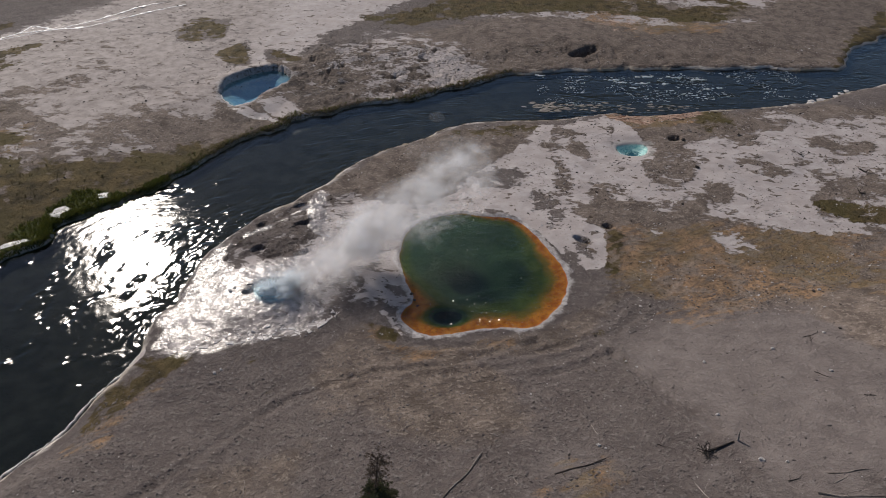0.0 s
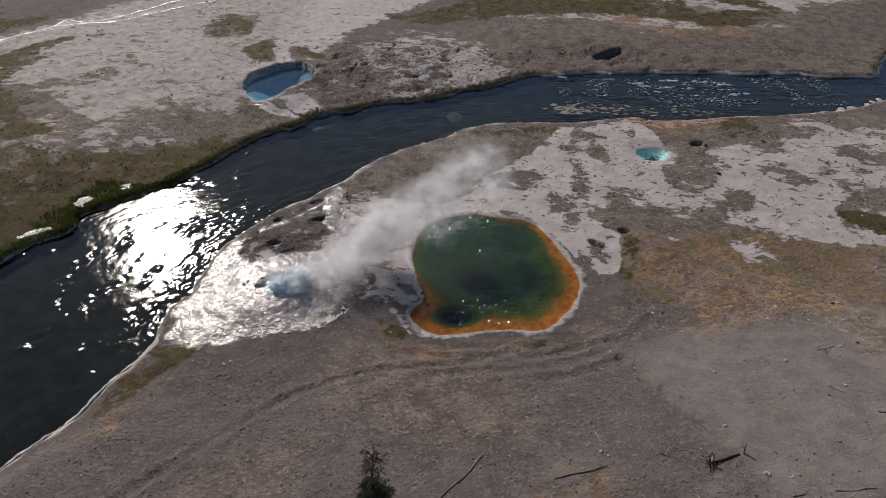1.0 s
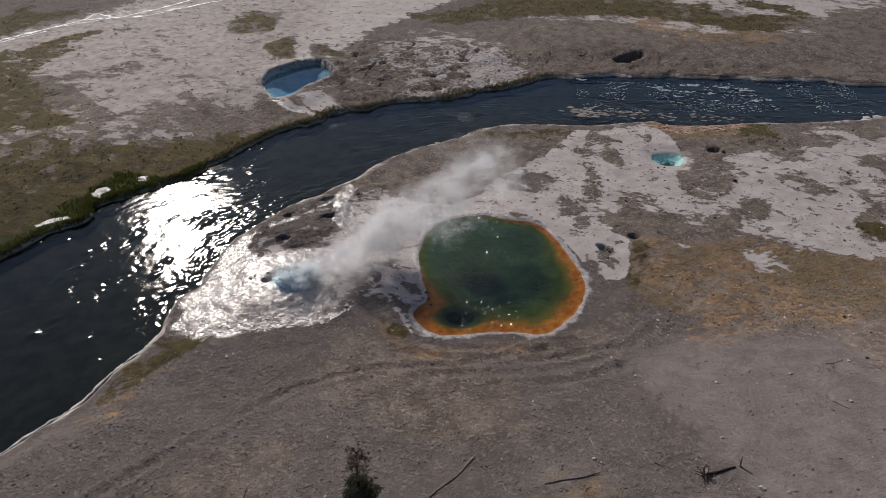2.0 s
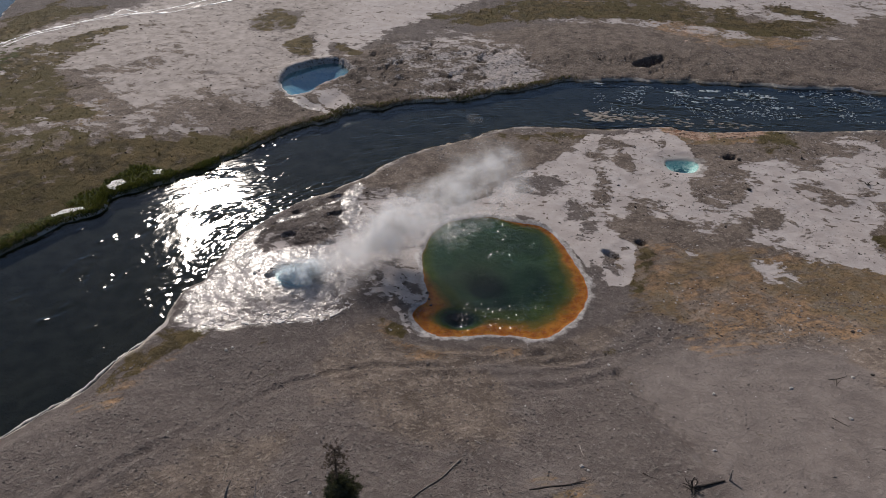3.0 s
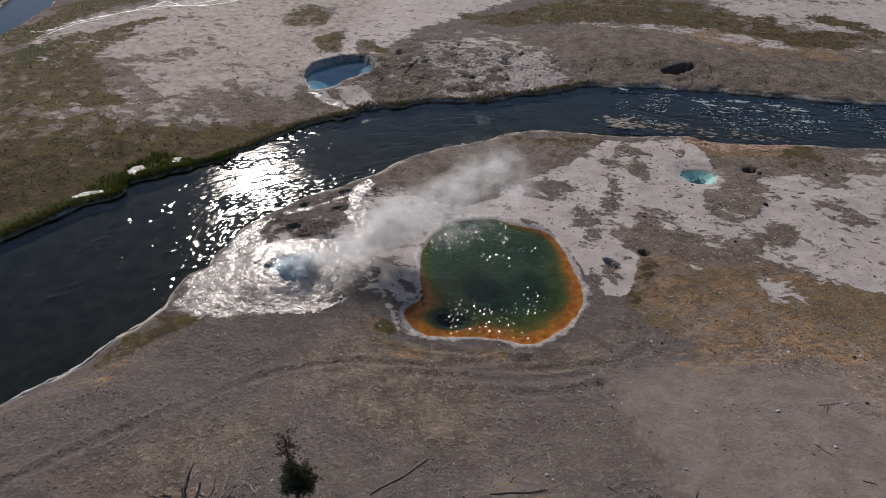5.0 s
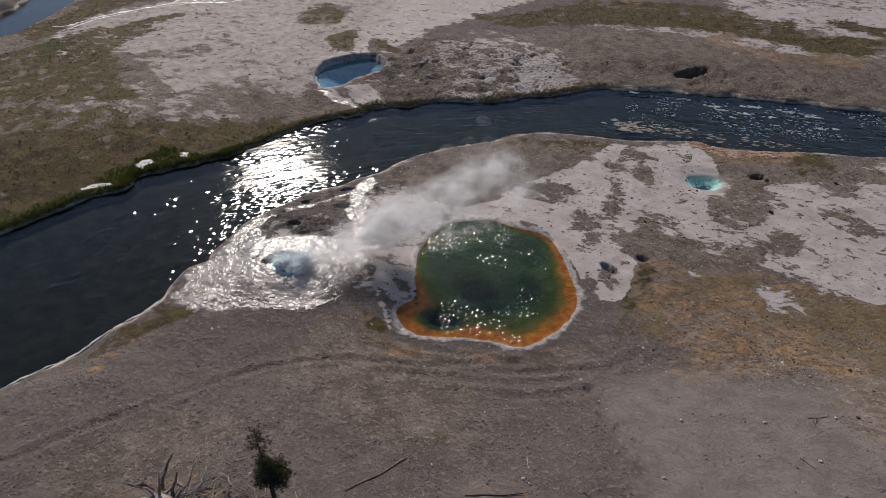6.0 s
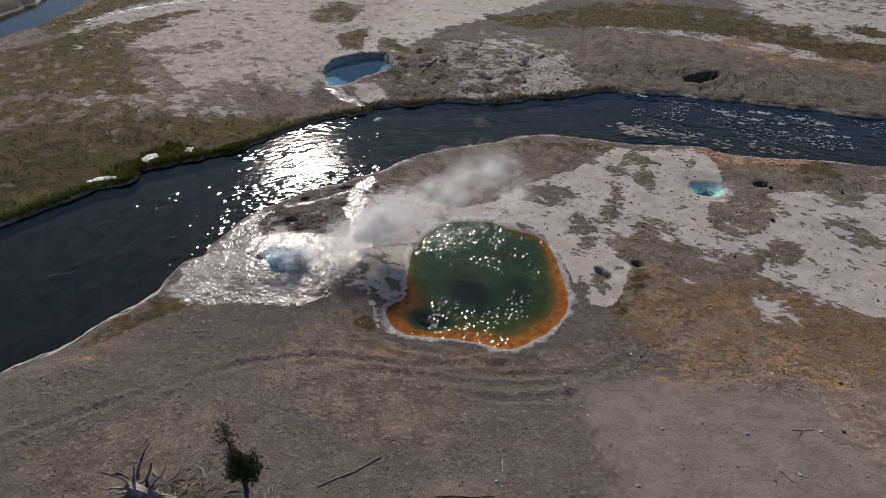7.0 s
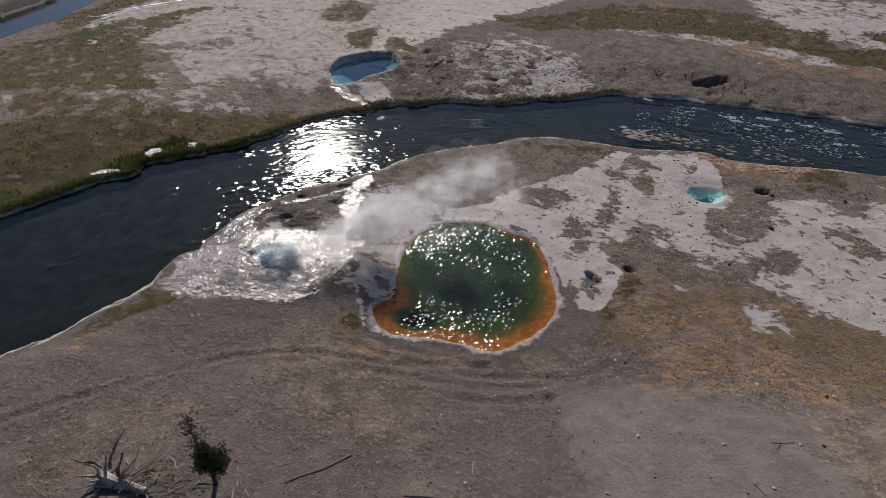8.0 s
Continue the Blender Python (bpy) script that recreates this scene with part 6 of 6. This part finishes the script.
for p in far_line:
    if not (-56 < p.x < 12 and p.y > 30):
        continue
    for _ in range(26):
        x, y = p.x + random.gauss(0, 0.6), p.y + random.gauss(0, 0.6)
        d = cover_at("river", x, y)
        if -0.5 < d < 2.2 and ground_at(x, y) > 0.05:
            (green if random.random() < 0.15 + 0.8 * cover_at("moss", x, y) else dull).append((x, y, ground_at(x, y)))
for _ in range(5200):
    x, y = random.uniform(-47, -27), random.uniform(52, 73)
    if cover_at("moss", x, y) > 0.45 and ground_at(x, y) > 0.05:
        green.append((x, y, ground_at(x, y)))
turf_spots = []
for _ in range(16000):
    x, y = random.uniform(-100, 70), random.uniform(40, 140)
    if random.random() < cover_at("grass", x, y) - 0.25 and cover_at("river", x, y) > 0.3:
        turf_spots.append((x, y, ground_at(x, y)))
near_turf = []
for p in rounded(NEAR_BANK, False, 10):
    if -14 < p.x < 20:
        for _ in range(10):
            x, y = p.x + random.gauss(0, 0.35), p.y + random.gauss(0, 0.35)
            if ground_at(x, y) > 0.05:
                near_turf.append((x, y, ground_at(x, y)))
for _ in range(2600):
    x, y = random.uniform(-30, 22), random.uniform(14, 56)
    if random.random() < max(cover_at("mat", x, y), cover_at("grass", x, y)) - 0.3 and cover_at("pool", x, y) > 0.5:
        near_turf.append((x, y, ground_at(x, y)))
green = [q for q, wet in zip(green, np.min([signed(np.array([q[0] for q in green]), np.array([q[1] for q in green]), ring) for ring in PUDDLES], 0)) if wet > 0.0 or random.random() < 0.35]
tussocks("green_sedge", green, 6, 0.30, 0.05, sedge_green, "bright green sedge hanging over the river bank", 1)
tussocks("dry_sedge", dull, 5, 0.22, 0.05, sedge_dry, "pale brown sedge along the river bank", 2)
tussocks("dry_turf", turf_spots, 5, 0.24, 0.06, leaf_material("olive_turf", (0.050, 0.040, 0.017), (0.118, 0.092, 0.041)), "olive brown turf on the plain", 3)
tussocks("bank_turf", near_turf, 4, 0.12, 0.03, sedge_dry, "short dry turf by the pool and the bank", 4)
# Dead shrubs on the crust.
for x, y, size in ((46.2, 70.5, 1.0), (52.2, 66.2, 1.3), (49.0, 61.4, 1.3), (40.3, 75.9, 0.8), (16.5, 106.5, 1.6), (34.1, 77.4, 0.7)):
    shrub = tagged(base_of("dead_shrub", x, y, ground_at(x, y)), "dark leafless dead shrub on pale crust", "shrub", "dead shrubs")
    for n in range(9):
        a = random.uniform(0, 6.28)
        bm = bmesh.new()
        limb(bm, crooked((0, 0, 0), (math.cos(a), math.sin(a), random.uniform(0.2, 1.0)), size * random.uniform(0.5, 1.0), 0.4, 5), tapered(6, 0.05, 0.012), 5, 0.1)
        part("branch", bm, charred if x != 34.1 else bleached, shrub)

# ---- white water and wet hollows ----
foam = foam_material("white_water", (0.88, 0.90, 0.92), 0.3)
random.seed(61)
bm = bmesh.new()
for x, y, size in ((16.2, 98.4, 0.8), (27.8, 96.3, 1.1), (28.6, 95.4, 1.0), (33.7, 97.6, 1.3), (38.4, 97.2, 1.2), (41.3, 96.2, 1.0), (41.9, 92.6, 0.9), (32.0, 95.0, 0.9), (35.5, 94.6, 0.8), (30.2, 93.2, 0.7), (36.0, 92.0, 0.7), (44.0, 93.0, 0.7)):
    for n in range(13):
        q = size * random.uniform(0.06, 0.24)
        lump(bm, (x + random.gauss(0, 0.55 * size), y + random.gauss(0, 0.16 * size), 0.01), (q * 2.0, q * 0.7, q * 0.45), n + x, 1, 0.7)
# Small white flecks stand in for glints on the ripples as well as foam.
for n in range(2400):
    x = random.uniform(15, 58)
    y = 86.5 + (x - 15) * 0.07 + random.uniform(0, 1) * 11.0
    if grain(np.array([x]), np.array([y]), 3.0, 2, 81)[0] < 0.46 or cover_at("river", x, y) > -0.6:
        continue
    q = 0.018 + 0.05 * random.random() ** 3
    lump(bm, (x, y, 0.01), (q * random.uniform(2.0, 6.0), q * 0.8, q * 0.6), n, 1, 0.7)
tagged(part("white_water", bm, foam), "white foam crests and painted glint flecks on the dark rapids", "foam", kind="stuff")
# Wet mud whose pale tone also stands in for its white glint.
marsh = stone_material("pale_glint_mud", (0.10, 0.095, 0.08), (0.66, 0.65, 0.63), 0.25, 0.6)
for ring in PUDDLES:
    top = max(ground_at(x, y) for x, y in ring) + 0.03
    flat("marsh_puddle", [(p.x * 0.75 + 0.25 * ring[0][0] + 0.18 * math.sin(5 * n), p.y * 0.75 + 0.25 * ring[0][1] + 0.18 * math.cos(7 * n)) for n, p in enumerate(rounded(ring, True, 5))], top, marsh, "pale wet mud among green sedge, its glint put into the colour")
